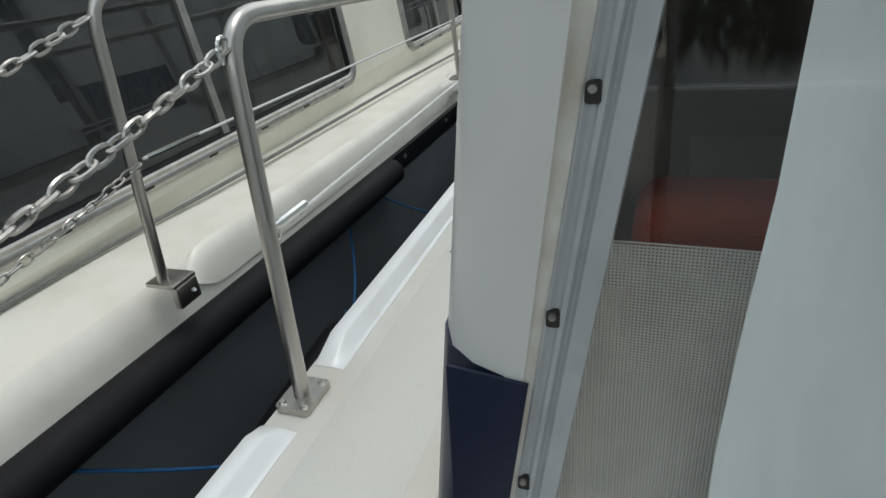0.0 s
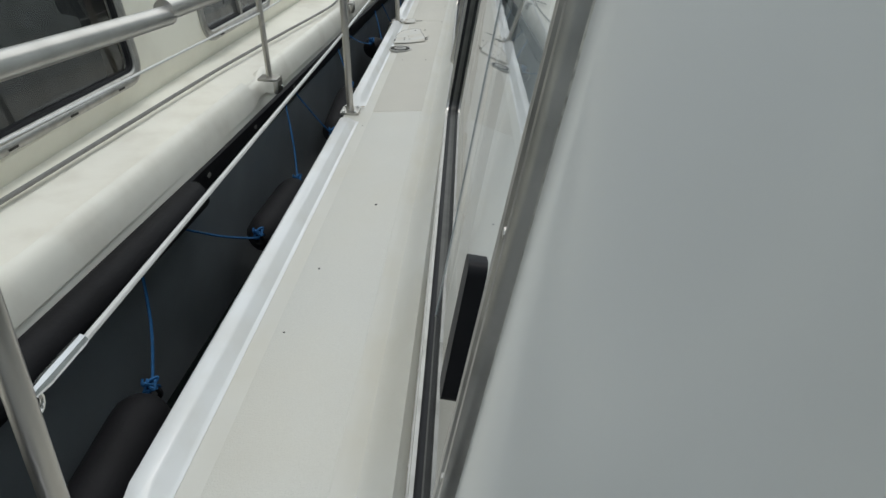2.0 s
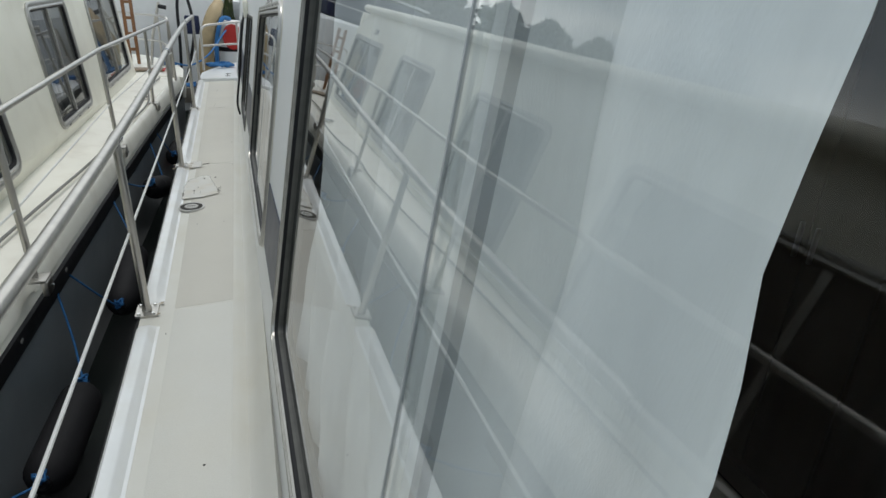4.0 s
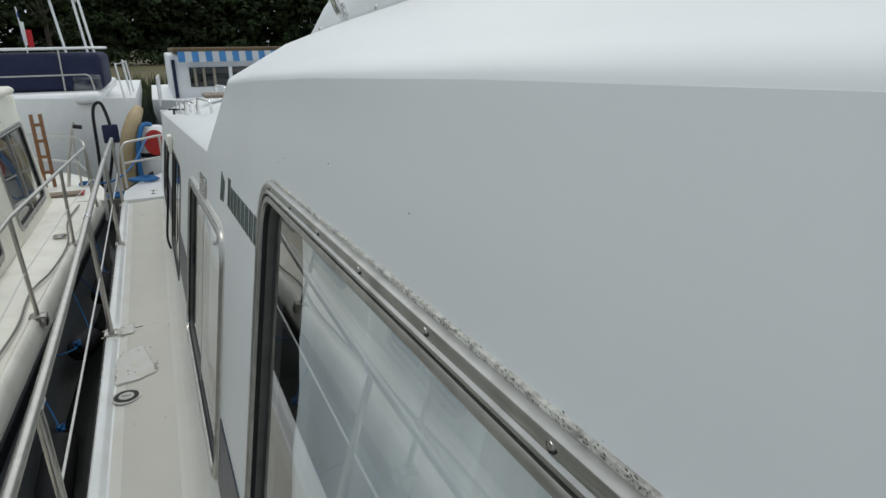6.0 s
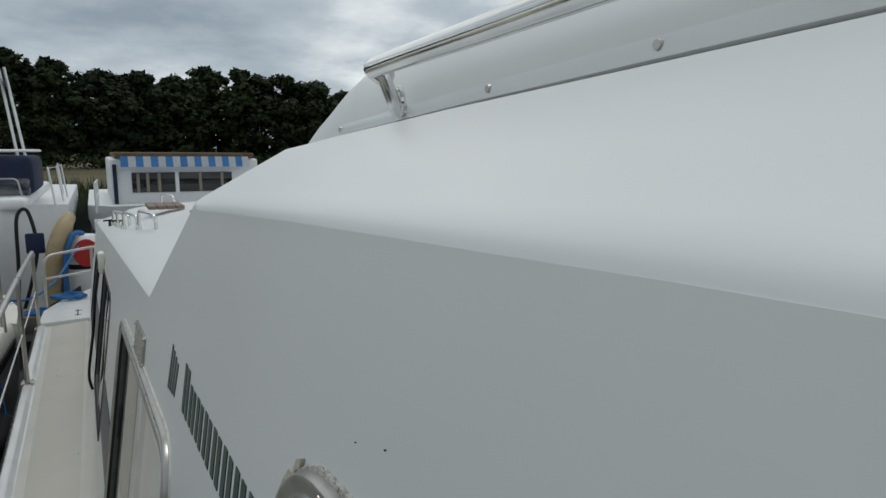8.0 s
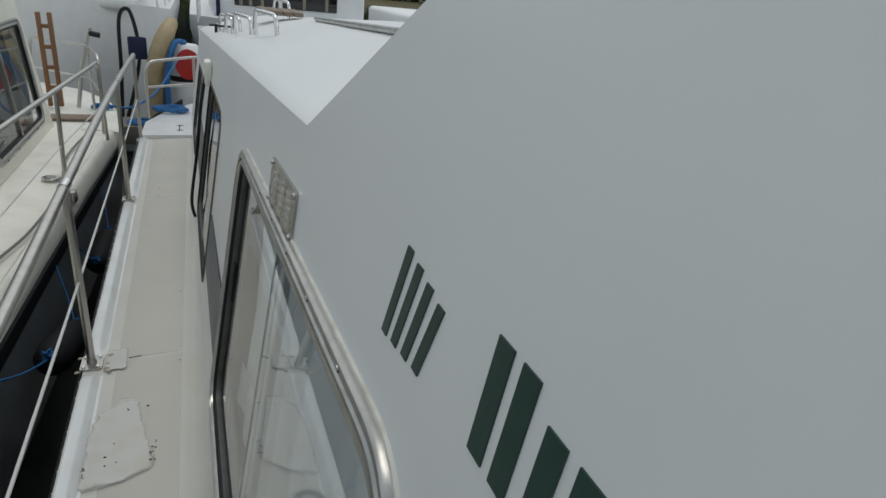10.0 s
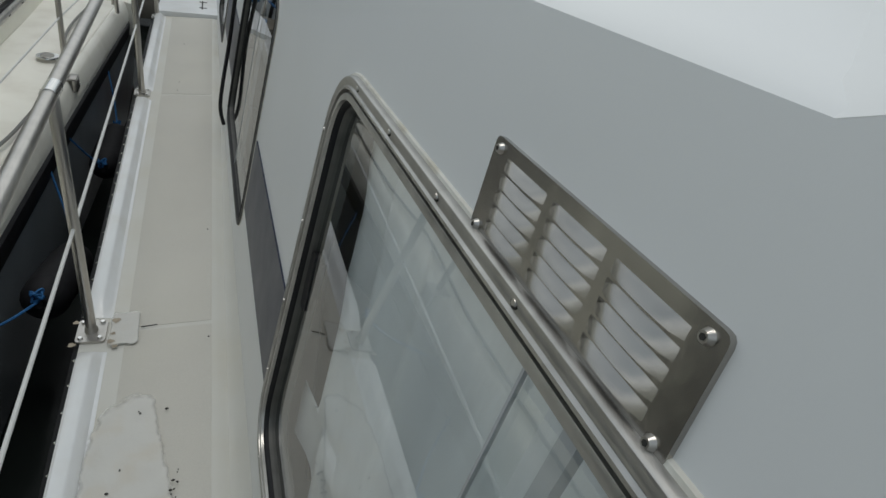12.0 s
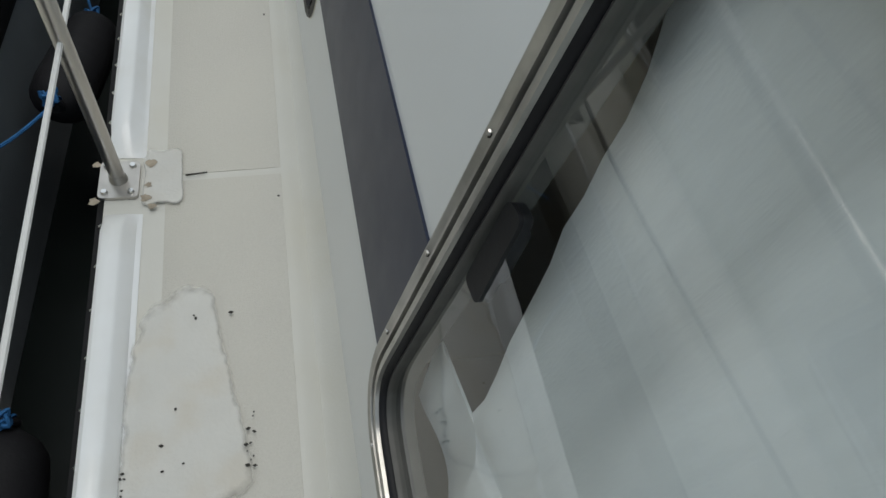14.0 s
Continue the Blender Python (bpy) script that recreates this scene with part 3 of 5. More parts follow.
# flybridge coaming with its black seam and rubbing strip
fly = thing("flybridge_coaming", "white moulded flybridge coaming above a black rubber seam", "coaming")
for sgn in (0, 1):
    fx = (lambda x: 2 * XC - x) if sgn else (lambda x: x)
    st = []
    for y, zt, ins in ((-0.90, 1.60, 0), (0.0, 1.585, 0), (0.6, 1.572, 0), (1.1, 1.562, 0), (1.33, 1.555, 0.0), (1.42, 1.532, 0.0), (1.52, 1.497, 0.0), (1.60, 1.471, 0.0), (1.69, 1.440, 0.004)):
        zb = ridge_z(y) + 0.090 if y < 1.41 else 1.405 - 0.47 * (y - 1.41)
        st.append((lambda y, zt, zb, ins: (lambda a, b: Vector((fx(0.822 + a + ins), y, zb + (max(zt, zb + 0.01) - zb) * b))))(y, zt, zb, ins))
    part("coaming_side", sweep([(0.0, -0.05), (0.002, 0.1), (0.014, 0.55), (0.024, 0.88), (0.038, 1.0), (0.075, 0.99), (0.085, -0.05)], st), GEL, fly)
    st = [(lambda y: (lambda a, b: Vector((fx(0.814 + a), y, ridge_z(y) + 0.101 + b))))(y) for y in (-0.90, 0, 0.5, 0.9, 1.33)]
    part("rubbing_strip", sweep([(0.006, 0.006), (-0.004, 0.009), (-0.006, 0.016), (-0.003, 0.026), (0.008, 0.028)], st), GELT, fly, "white rubbing strip with bolts")
    part("rubber_seam", sweep([(0.008, -0.002), (-0.001, -0.0015), (-0.001, 0.0035), (0.008, 0.0035)], st), RUBBER, fly, "black rubber seam")
    for y in [1.32 - 0.233 * i for i in range(10)]:
        part("bolt", cyl((fx(0.812), y, ridge_z(y) + 0.119), (fx(0.806), y, ridge_z(y) + 0.119), 0.006, 0.004, 10), STEEL, fly)
hr = thing("handrail", "polished stainless handrail along the flybridge coaming", "handrail")
pts = [(0.79, 1.075, 1.520), (0.775, 1.088, 1.534)] + [(0.77, y, 1.536 + 0.022 * (1.05 - y) if y > 0.5 else 1.549) for y in (1.05, 0.8, 0.5, 0.2, -0.2, -0.6)]
part("rail_tube", tube(smooth_path(pts, 5), 0.0135, 14), STEELP, hr)
for y in (1.07, -0.02, -0.62):
    z = ridge_z(y) + 0.128
    bm = bmesh.new()
    add_tube(bm, smooth_path([(0.808, y, z - 0.010), (0.795, y, z + 0.006), (0.776, y, 1.532 + 0.01 * (1.05 - y))], 5), lambda u: 0.013 - 0.005 * u, 10)
    part("bracket", bm, STEELP, hr)
    part("eye", tube([(0.803, y + 0.013 * math.cos(a), z + 0.004 + 0.019 * math.sin(a)) for a in [i * math.pi / 8 for i in range(16)]], 0.0032, 6, True), STEELP, hr)

# console block on the forward roof
con = thing("roof_console", "white moulded console block on the forward roof", "console")
bm = box((0.765, 1.80, 1.196), (2 * XC - 0.765, 2.105, 1.345), 0.008, None, 2)
for v in bm.verts:
    k = (v.co.z - 1.196) / 0.149
    v.co.y += 0.02 * k * (v.co.y > 1.95)
    v.co.x += (0.035 if v.co.x < XC else -0.035) * k
part("body", bm, GEL, con)
# Black block paints the shadow gap between console and roof.
part("plinth", box((0.775, 1.80, 1.12), (2 * XC - 0.775, 2.07, 1.197)), HULLB, con)


def roof_z(x, y):
    d = min(x, 2 * XC - x) - wx(y, edge_z(y))
    pr = [(0.0, 0.0), (0.03, 0.015), (0.27, 0.105), (0.34, 0.122), (XC - 0.45 - wx(y, edge_z(y)), 0.150), (1.2, 0.155)]
    for (a, b), (c, d1) in zip(pr, pr[1:]):
        if a <= d <= c:
            return edge_z(y) + b + (d1 - b) * (d - a) / (c - a)
    return edge_z(y) + 0.155


rt_ = thing("roof_track", "grey aluminium track on the forward roof", "track")
tp = smooth_path([(x, y, roof_z(x, y) + 0.010) for x, y in ((0.808, 2.07), (0.815, 2.4), (0.830, 2.9), (0.850, 3.4), (0.866, 3.8))], 6)
part("trim", tube(tp, 0.009, 8), ALU, rt_)
part("lip", tube([p + Vector((0.022, 0.0, -0.002)) for p in tp], 0.008, 8), GELT, rt_, "white moulded lip")

# aft face with its window
AF = -0.890


def aft(a, b, off):
    return Vector((a, AF - off + 0.03 * b, b))


awin = round_poly([(0.463, 0.06), (1.35, 0.06), (1.40, 1.12), (0.638, 1.12)], 0.05)
tagged(part("wall_aft", panel([(0.42, -0.45), (2 * XC - 0.42, -0.45), (2 * XC - 0.645, 1.40), (0.645, 1.40)], [awin], aft, 0.03), GEL, smooth=False), "white cabin end wall with a tall window", "wall", kind="structure")
w9 = thing("window_9", "aluminium framed window in the cabin end wall", "window", kind="structure")
fr9 = part("window_frame", ring(awin, aft, [(0.012, 0.0), (0.012, 0.006), (0.009, 0.008), (0.006, 0.005), (0.003, 0.005), (0.001, 0.009), (-0.002, 0.009), (-0.004, 0.005), (-0.006, 0.005), (-0.008, 0.009), (-0.020, 0.009), (-0.021, -0.03)]), ALUW, w9)
part("sealant_bead", ring(awin, aft, [(0.030, 0.0), (0.027, 0.0080), (0.014, 0.0085), (0.011, 0.007)]), SEALY, w9, "yellowed sealant")
g9 = part("pane", sheet(grow(awin, -0.018), aft, 0.002), GLASS, w9, smooth=False)
g9.visible_shadow = False
for z in (0.16, 0.295, 0.447, 0.592, 0.74, 0.90, 1.05):
    xs = 0.496 + 0.165 * (z - 0.295)
    part("screw", cyl(aft(xs, z + 0.001, 0.004), aft(xs, z + 0.001, 0.0118), 0.0036, 0.0024, 12), STEEL, fr9)
    # Dark plate, proud of the frame, paints the screw notch's shade.
    part("screw_recess", slab(round_poly([(xs - 0.0046, z - 0.0075), (xs + 0.0046, z - 0.0075), (xs + 0.0046, z + 0.0048), (xs - 0.0040, z + 0.0048)], 0.0026), aft, 0.0094, 0.006), GROUTD, fr9)



bm = bmesh.new()
g = []
for j in range(13):
    v = j / 12
    z = -0.10 + 1.25 * v
    g.append([bm.verts.new((0.620 + 0.042 * z + 0.006 * noise.noise((z * 4, 0.3, 0)) + 0.75 * i / 40, AF + 0.038 + 0.009 * math.sin(i * 0.85 + 0.6 * v) + 0.014 * noise.noise((i * 0.3, z * 2, 1)), z)) for i in range(41)])
for j in range(12):
    for i in range(40):
        bm.faces.new((g[j][i], g[j][i + 1], g[j + 1][i + 1], g[j + 1][i]))
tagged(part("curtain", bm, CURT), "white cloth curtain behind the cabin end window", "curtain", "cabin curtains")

# woven mesh back of a folding chair just inside the end window
ch = thing("folding_chair", "folding chair with a woven beige mesh back", "chair")
bm = bmesh.new()
MX0, MX1, MZ0, MZ1 = 0.47, 0.70, 0.02, 0.457
ny = -0.78
for i in range(81):
    x = MX0 + (MX1 - MX0) * i / 80
    add_tube(bm, [(x + 0.02 * (z - 0.3), ny + 0.0006 * math.sin(i * 3.1 + z * 40), z) for z in (MZ0, 0.2, 0.35, MZ1 - 0.010)], 0.00088, 4)
for j in range(150):
    z = MZ0 + (MZ1 - 0.006 - MZ0) * j / 149
    add_tube(bm, [(MX0 + 0.02 * (z - 0.3), ny, z), ((MX0 + MX1) / 2, ny, z - 0.002), (MX1 + 0.02 * (z - 0.3), ny, z - 0.005 * (z / MZ1))], 0.00088, 4)
MESHM = mat("woven_mesh_yarn", (0.85, 0.81, 0.74), 0.7, var=0.12, vscale=30)
part("back", bm, MESHM, ch)
part("frame", tube(bend([(0.475, ny + 0.02, -0.3), (0.478, ny + 0.02, 0.41), (0.72, ny + 0.02, 0.40), (0.72, ny + 0.02, -0.3)], 0.04), 0.009, 8), LINING, ch)

# interior
tagged(part("floor", box((0.38, -0.84, -0.36), (2.42, 6.7, -0.33)), TABLE), "brown laminate cabin floor", "floor", kind="structure")
tagged(part("wall_bulkhead", box((0.52, 2.72, -0.33), (2.28, 2.75, 0.99)), LINING), "beige bulkhead across the cabin", "wall", kind="structure")
tagged(part("wall_bulkhead", box((0.47, 4.72, -0.33), (2.33, 4.75, 0.87)), LINING), "beige bulkhead across the cabin", "wall", kind="structure")
tagged(part("wall_bow", box((0.40, 6.72, 0.0), (2.4, 6.75, 0.80)), GEL), "white front wall of the forward cabin", "wall", kind="structure")
so = thing("sofa", "rust red fabric bench sofa along the cabin end", "sofa")
part("seat", box((0.53, -0.60, -0.33), (1.35, -0.10, 0.18), 0.03), REDF, so)
part("backrest", box((0.55, -0.60, 0.16), (1.35, -0.46, 0.385), 0.03, None, 3), REDF, so)
cb = thing("cabinet", "tall brown wooden wardrobe in the aft cabin", "cabinet")
part("body", box((1.76, 0.22, -0.33), (2.20, 0.66, 1.30), 0.006), CABW, cb)
for i in range(2):
    d = part("door", box((1.744, 0.23 + 0.212 * i, -0.28), (1.761, 0.44 + 0.212 * i, 1.24), 0.005), CABW, cb)
    part("handle", box((1.732, 0.41 + 0.05 * i, 0.4), (1.746, 0.42 + 0.05 * i, 0.5), 0.003), STEEL, d)
tb = thing("table", "beige laminate dining table in the aft cabin", "table")
part("tabletop", box((0.62, -0.44, 0.195), (1.16, 0.17, 0.22), 0.006), TABLE, tb)
part("table_edge", box((1.1605, -0.436, 0.200), (1.1645, 0.166, 0.215)), DARKW, tb)
part("leg", cyl((0.92, -0.12, -0.33), (0.92, -0.12, 0.196), 0.035), STEEL, tb)
bl = thing("roller_blind", "beige fabric roller blind half lowered over the far window", "blind")
part("cloth", slab(rect_poly(1.30, 0.60, 2.48, 0.93, 0.01), stbd, -0.05, 0.004), LINING, bl)
part("hem_bar", slab(rect_poly(1.30, 0.585, 2.48, 0.602, 0.004), stbd, -0.046, 0.014), CABW, bl)
dish = thing("bowl", "small yellow green plastic bowl on the table", "bowl")
bm = bmesh.new()
for r0, r1, za, zb in ((0.030, 0.050, 0.22, 0.233), (0.050, 0.058, 0.233, 0.252)):
    add_cyl(bm, (0.940, -0.190, za), (0.940, -0.190, zb), r0, r1, 24)
part("body", bm, YELL, dish)
part("glass_cup", cyl((0.940, -0.187, 0.253), (0.940, -0.187, 0.292), 0.017, 0.021, 16), GLASS, thing("glass", "small clear drinking glass in the bowl", "glass"))
st = thing("sink_unit", "dark galley worktop with a stainless hob", "worktop")
part("body", box((1.80, 0.95, -0.33), (2.28, 2.5, 0.19), 0.006), DARKW, st)
part("top", box((1.78, 0.93, 0.19), (2.29, 2.5, 0.22), 0.005), DARKGL, st)
for yy in (1.3, 1.6, 1.9):
    part("pan_support", tube([(2.0 + 0.11 * math.cos(a), yy + 0.11 * math.sin(a), 0.226) for a in [i * math.pi / 8 for i in range(16)]], 0.006, 6, True), STEELP, st)

# handles inside window B and C
for y, z, pr in ((-0.632, 0.498, 0.014), (2.455, 0.545, -0.006)):
    h = thing("window_catch", "black plastic window catch on the glass", "catch", "window catches")
    part("grip", slab(round_poly([(y - 0.020, z - 0.048), (y + 0.012, z - 0.055), (y + 0.020, z + 0.048), (y - 0.006, z + 0.055)], 0.010), port, pr, 0.012), RUBBER, h)
    part("base", slab(round_poly([(y - 0.010, z - 0.030), (y + 0.006, z - 0.030), (y + 0.010, z + 0.030), (y - 0.002, z + 0.030)], 0.004), port, pr - 0.012, 0.010), RUBBER, h)

# side deck
DZ = lambda x: 0.016 * max(0.0, min(1.0, (x - 0.05) / 0.25))
ys = [-0.80, 0.0, 1.0, 2.0, 3.0, 4.0, 5.0, 6.11]
off = lambda y: 0.030 if y < 1 else (0.030 - 0.022 * (y - 1) / 2 if y < 3 else 0.008 - 0.012 * (y - 3))


def deck_fn(y):
    return lambda a, b: Vector((a + (off(y) if a < 0.2 else 0.0), y, b))


prof = [(-0.03, -0.06), (-0.03, 0.0), (0.05, 0.0), (0.285, DZ(0.285)), (0.30, DZ(0.3) - 0.004), (0.318, 0.004), (0.335, 0.012), (0.352, 0.035), (0.375, 0.06), (0.42, -0.06)]
tagged(part("deck_side", sweep(prof, [deck_fn(y) for y in ys]), DECKW), "white moulded side deck with a gutter along the cabin", "deck", kind="structure")
nons = []
for a, b in ((-0.795, 1.262), (1.277, 2.994), (3.010, 4.68), (4.698, 6.08)):
    st = [(lambda y: (lambda p, q: Vector((p + (off(y) if p < 0.2 else 0), y, DZ(p) + q))))(y) for y in (a, a + (b - a) / 3, a + 2 * (b - a) / 3, b)]
    nons.append(tagged(part("deck_nonskid", sweep([(0.066, -0.003), (0.071, 0.0008), (0.18, 0.0015), (0.281, 0.0008), (0.286, -0.003)], st), DECKA if a < 0 else DECK), "beige non-skid deck panel, worn and stained", "deck panel", "deck panels", "structure"))

# hull of this boat
hs = [(lambda y: (lambda a, b: Vector((a + off(y) * 1.2 + max(0, y - 6.2) ** 2 * 0.12, y, b))))(y) for y in (-2.6, -0.78, 0, 1.5, 3, 4.5, 6.1, 7.0, 7.8)]
tagged(part("hull_side", sweep([(-0.028, -0.06), (-0.030, -0.10), (-0.02, -0.35), (0.02, -0.80), (0.08, -1.2), (0.2, -1.2), (0.2, -0.06)], hs), HULLB), "black hull side", "hull", kind="structure")
rub = tagged(part("rub_rail", sweep([(-0.028, -0.004), (-0.045, -0.010), (-0.050, -0.030), (-0.045, -0.052), (-0.028, -0.058)], hs), RUBBER), "black rubber rubbing strake on the hull", "rubbing strake", kind="structure")

bolt_me = None
for i in range(48):
    y = 1.35 + 0.082 * i
    if bolt_me is None:
        bo = part("bolt", cyl((-0.002, 0, 0), (0.0, 0, 0.0035), 0.0042, 0.003, 8), STEELP, rub)
        bolt_me = bo.data
    else:
        bo = new("bolt", bolt_me)
        bo.parent = rub
    bo.location = (off(y) * 1.2 - 0.034, y, -0.0072)

tagged(part("hull_bottom", box((0.21, -2.58, -1.15), (2.62, 6.0, -0.53), 0.05), HULLB), "black underbody of the hull", "hull", kind="structure")
tagged(part("hull_side", sweep([(2.828, -0.06), (2.830, -0.10), (2.82, -0.35), (2.78, -0.80), (2.72, -1.2), (2.6, -1.2), (2.6, -0.06)], [(lambda y: (lambda a, b: Vector((a - max(0, y - 6.2) ** 2 * 0.12, y, b))))(y) for y in (-2.6, 0, 3, 6.1, 7.0, 7.8)]), HULLB), "black hull side", "hull", kind="structure")

# toe rails, cut away at each post
for a, b in ((-2.3, -0.632), (-0.475, 1.17), (1.33, 2.925), (3.055, 4.62), (4.73, 6.10)):
    st = []
    for y, k in ((a, 0.05), (a + 0.025, 0.35), (a + 0.07, 1.0), ((a * 2 + b) / 3, 1), ((a + b) / 2, 1), ((a + 2 * b) / 3, 1), (b - 0.05, 1.0), (b - 0.012, 0.5), (b, 0.1)):
        st.append((lambda y, k: (lambda p, q: Vector((p + off(y), y, q * k))))(y, k))
    tagged(part("toe_rail", sweep([(-0.027, -0.01), (-0.025, 0.024), (-0.018, 0.031), (0.006, 0.031), (0.012, 0.027), (0.026, 0.004), (0.034, 0.0015), (0.034, -0.01)], st), GELT), "white moulded toe rail along the deck edge", "toe rail", "toe rails", "structure")


# guard rails
def post(y, x=0.0, z=0.6, lean=0.0, lab="stainless steel guard rail post bolted to the deck edge"):
    p = thing("stanchion", lab, "guard rail post", "guard rail posts", at=(x, y, 0.0))
    part("post", cyl((0, 0, 0.006), (lean, 0, z), 0.0125, None, 14), STEEL, p)
    part("collar", cyl((0, 0, 0.004), (0, 0, 0.024), 0.0165, 0.0135, 14), STEEL, p)
    pl = part("foot_plate", slab(rect_poly(-0.032, -0.042, 0.034, 0.042, 0.010), lambda a, b, o: Vector((a, b, o)), 0.008, 0.007), STEEL, p)
    for a, b in ((0.022, 0.030), (0.022, -0.030), (-0.021, 0.030), (-0.021, -0.030)):
        part("bolt", cyl((a, b, 0.007), (a, b, 0.0135), 0.0068, 0.0048, 8), STEELP, pl)
    return p


gs = thing("gate_post", "curved stainless steel gate post that runs into the top rail", "guard rail post", "guard rail posts", at=(0.032, -0.56, 0))
part("foot_plate", slab(rect_poly(-0.030, -0.040, 0.032, 0.042, 0.010), lambda a, b, o: Vector((a, b, o)), 0.012, 0.011), STEEL, gs)
for a, b in ((0.020, 0.030), (0.020, -0.028), (-0.020, 0.030), (-0.020, -0.028)):
    part("bolt", cyl((a, b, 0.010), (a, b, 0.0165), 0.0075, 0.005, 8), STEELP, gs)
part("post", tube(bend([(0, 0, 0.008), (-0.012, 0.060, 0.60), (-0.018, 0.52, 0.575)], 0.075, 10), 0.0135, 14), STEEL, gs)
part("hook", tube([(-0.012, 0.045 + 0.014 * math.cos(a), 0.56 + 0.018 * math.sin(a)) for a in [i * math.pi / 8 for i in range(16)]], 0.003, 6, True), STEELP, gs)
post(1.275, 0.014, 0.565, -0.008)
post(3.0, 0.0, 0.622, -0.004)
post(4.69, -0.022, 0.645, 0.0)
post(6.05, -0.045, 0.625, 0.0)
tr = thing("top_rail", "stainless steel tube top rail of the guard rail", "guard rail")
part("rail_tube", tube(smooth_path([(0.014, -0.05, 0.583), (0.010, 0.5, 0.572), (0.006, 1.275, 0.574), (0.0, 2.2, 0.595), (-0.004, 3.0, 0.628), (-0.012, 3.8, 0.648), (-0.022, 4.69, 0.655), (-0.035, 5.4, 0.640), (-0.045, 6.05, 0.625)], 6), 0.0150, 14), STEEL, tr)
for y, x, z in ((1.275, 0.006, 0.568), (3.0, -0.004, 0.628), (4.69, -0.022, 0.655)):
    part("sleeve", tube([(x, y - 0.03, z), (x, y + 0.03, z)], 0.0164, 14), STEELP, tr)
    part("grub_screw", cyl((x - 0.016, y, z), (x - 0.019, y, z), 0.003, 0.0025, 8), GROUTD, tr)
lw = thing("lifeline", "white plastic coated wire lifeline", "lifeline")
part("wire", tube([(0.024, -0.44, 0.289), (0.001, 1.275, 0.280), (-0.002, 3.0, 0.312), (-0.022, 4.69, 0.315), (-0.045, 6.05, 0.31)], 0.0042, 8), LINEW, lw)
part("turnbuckle", tube([(0.031, -0.535, 0.303), (0.031, -0.50, 0.302), (0.030, -0.43, 0.300)], lambda u: 0.0035 + 0.004 * (u > 0.4), 8), STEELP, lw)
part("shackle", tube([(0.030, -0.52 + 0.011 * math.cos(a), 0.290 + 0.013 * math.sin(a)) for a in [i * math.pi / 6 for i in range(12)]], 0.0025, 6, True), STEELP, lw)


def chain(p0, p1, sag, pitch, lab, r=0.0032, group="gate chains"):
    c = thing("chain", lab, "chain", group)
    p0, p1 = Vector(p0), Vector(p1)
    n = int((p1 - p0).length / pitch)
    link = bmesh.new()
    L, W = pitch * 0.72, pitch * 0.30
    add_tube(link, [Vector((L * math.cos(a) * (0.75 if abs(math.cos(a)) > 0.3 else 1.0) + (0.25 * L if math.cos(a) > 0.3 else (-0.25 * L if math.cos(a) < -0.3 else 0)) * 0.6, W * math.sin(a), 0)) for a in [i * math.pi / 7 for i in range(14)]], r, 6, True)
    me = None
    for i in range(n):
        t = (i + 0.5) / n
        q = p0.lerp(p1, t) - Vector((0, 0, sag * 4 * t * (1 - t)))
        d = ((p1 - p0) - Vector((0, 0, sag * 4 * (1 - 2 * t)))).normalized()
        if me is None:
            o = part("link", link, STEEL, c)
            me = o.data
        else:
            o = new("link", me)
            o.parent = c
        o.matrix_basis = Matrix.Translation(q) @ d.to_track_quat("X", "Z").to_matrix().to_4x4() @ pose(0, 0, 0, 90 * (i % 2) + 20 * math.sin(i * 2.3))
    return c


chain((0.018, -0.495, 0.565), (0.02, -1.22, 0.41), 0.012, 0.027, "steel gate chain hooked to the gate post")

# boarding gate post at the aft end, behind the walker
post(-1.25, 0.03, 0.56, 0.0, "stainless steel post at the aft end of the gate")

# filler caps on the deck
for x, y, r in ((0.093, 2.272, 0.062), (0.02, 6.27, 0.05)):
    c = thing("filler_cap", "round metal deck filler cap with a dark ring", "filler cap", "filler caps", at=(x, y, 0.004))
    part("flange", cyl((0, 0, 0), (0, 0, 0.006), r, r * 0.97, 28), ALU, c)
    part("groove", cyl((0, 0, 0.004), (0, 0, 0.0068), r * 0.80, None, 28), GROUTD, c)
    part("lid", cyl((0, 0, 0.004), (0, 0, 0.0085), r * 0.52, r * 0.48, 24), ALU, c)
    part("key_slot", box((-0.018, -0.003, 0.0082), (0.018, 0.003, 0.0092)), GROUTD, c)

# repairs on the deck
def flat(pts, z, name, material, lab, cat):
    return tagged(part(name, slab(pts, lambda a, b, o: Vector((a, b, DZ(a) + z + o)), 0.0, 0.0025), material, smooth=False), lab, cat)


def soft_spot(pts, z, name, material, lab, cat):
    """A thin worn patch: rim, inner ring and middle, with a fade layer from 0 to 1."""
    bm = bmesh.new()
    fl = bm.verts.layers.float.new("fade")
    cx, cy = sum(p[0] for p in pts) / len(pts), sum(p[1] for p in pts) / len(pts)
    rings = []
    for k, f in ((1.06, 0.0), (0.94, 0.5), (0.80, 1.0)):
        r = []
        for a, b in pts:
            x, y = cx + (a - cx) * k, cy + (b - cy) * k
            v = bm.verts.new((x, y, DZ(x) + z))
            v[fl] = f
            r.append(v)
        rings.append(r)
    n = len(pts)
    for a, b in zip(rings, rings[1:]):
        for q in range(n):
            bm.faces.new((a[q], a[(q + 1) % n], b[(q + 1) % n], b[q]))
    bm.faces.new(rings[-1])
    bmesh.ops.recalc_face_normals(bm, faces=bm.faces)
    return tagged(part(name, bm, material, smooth=False), lab, cat)


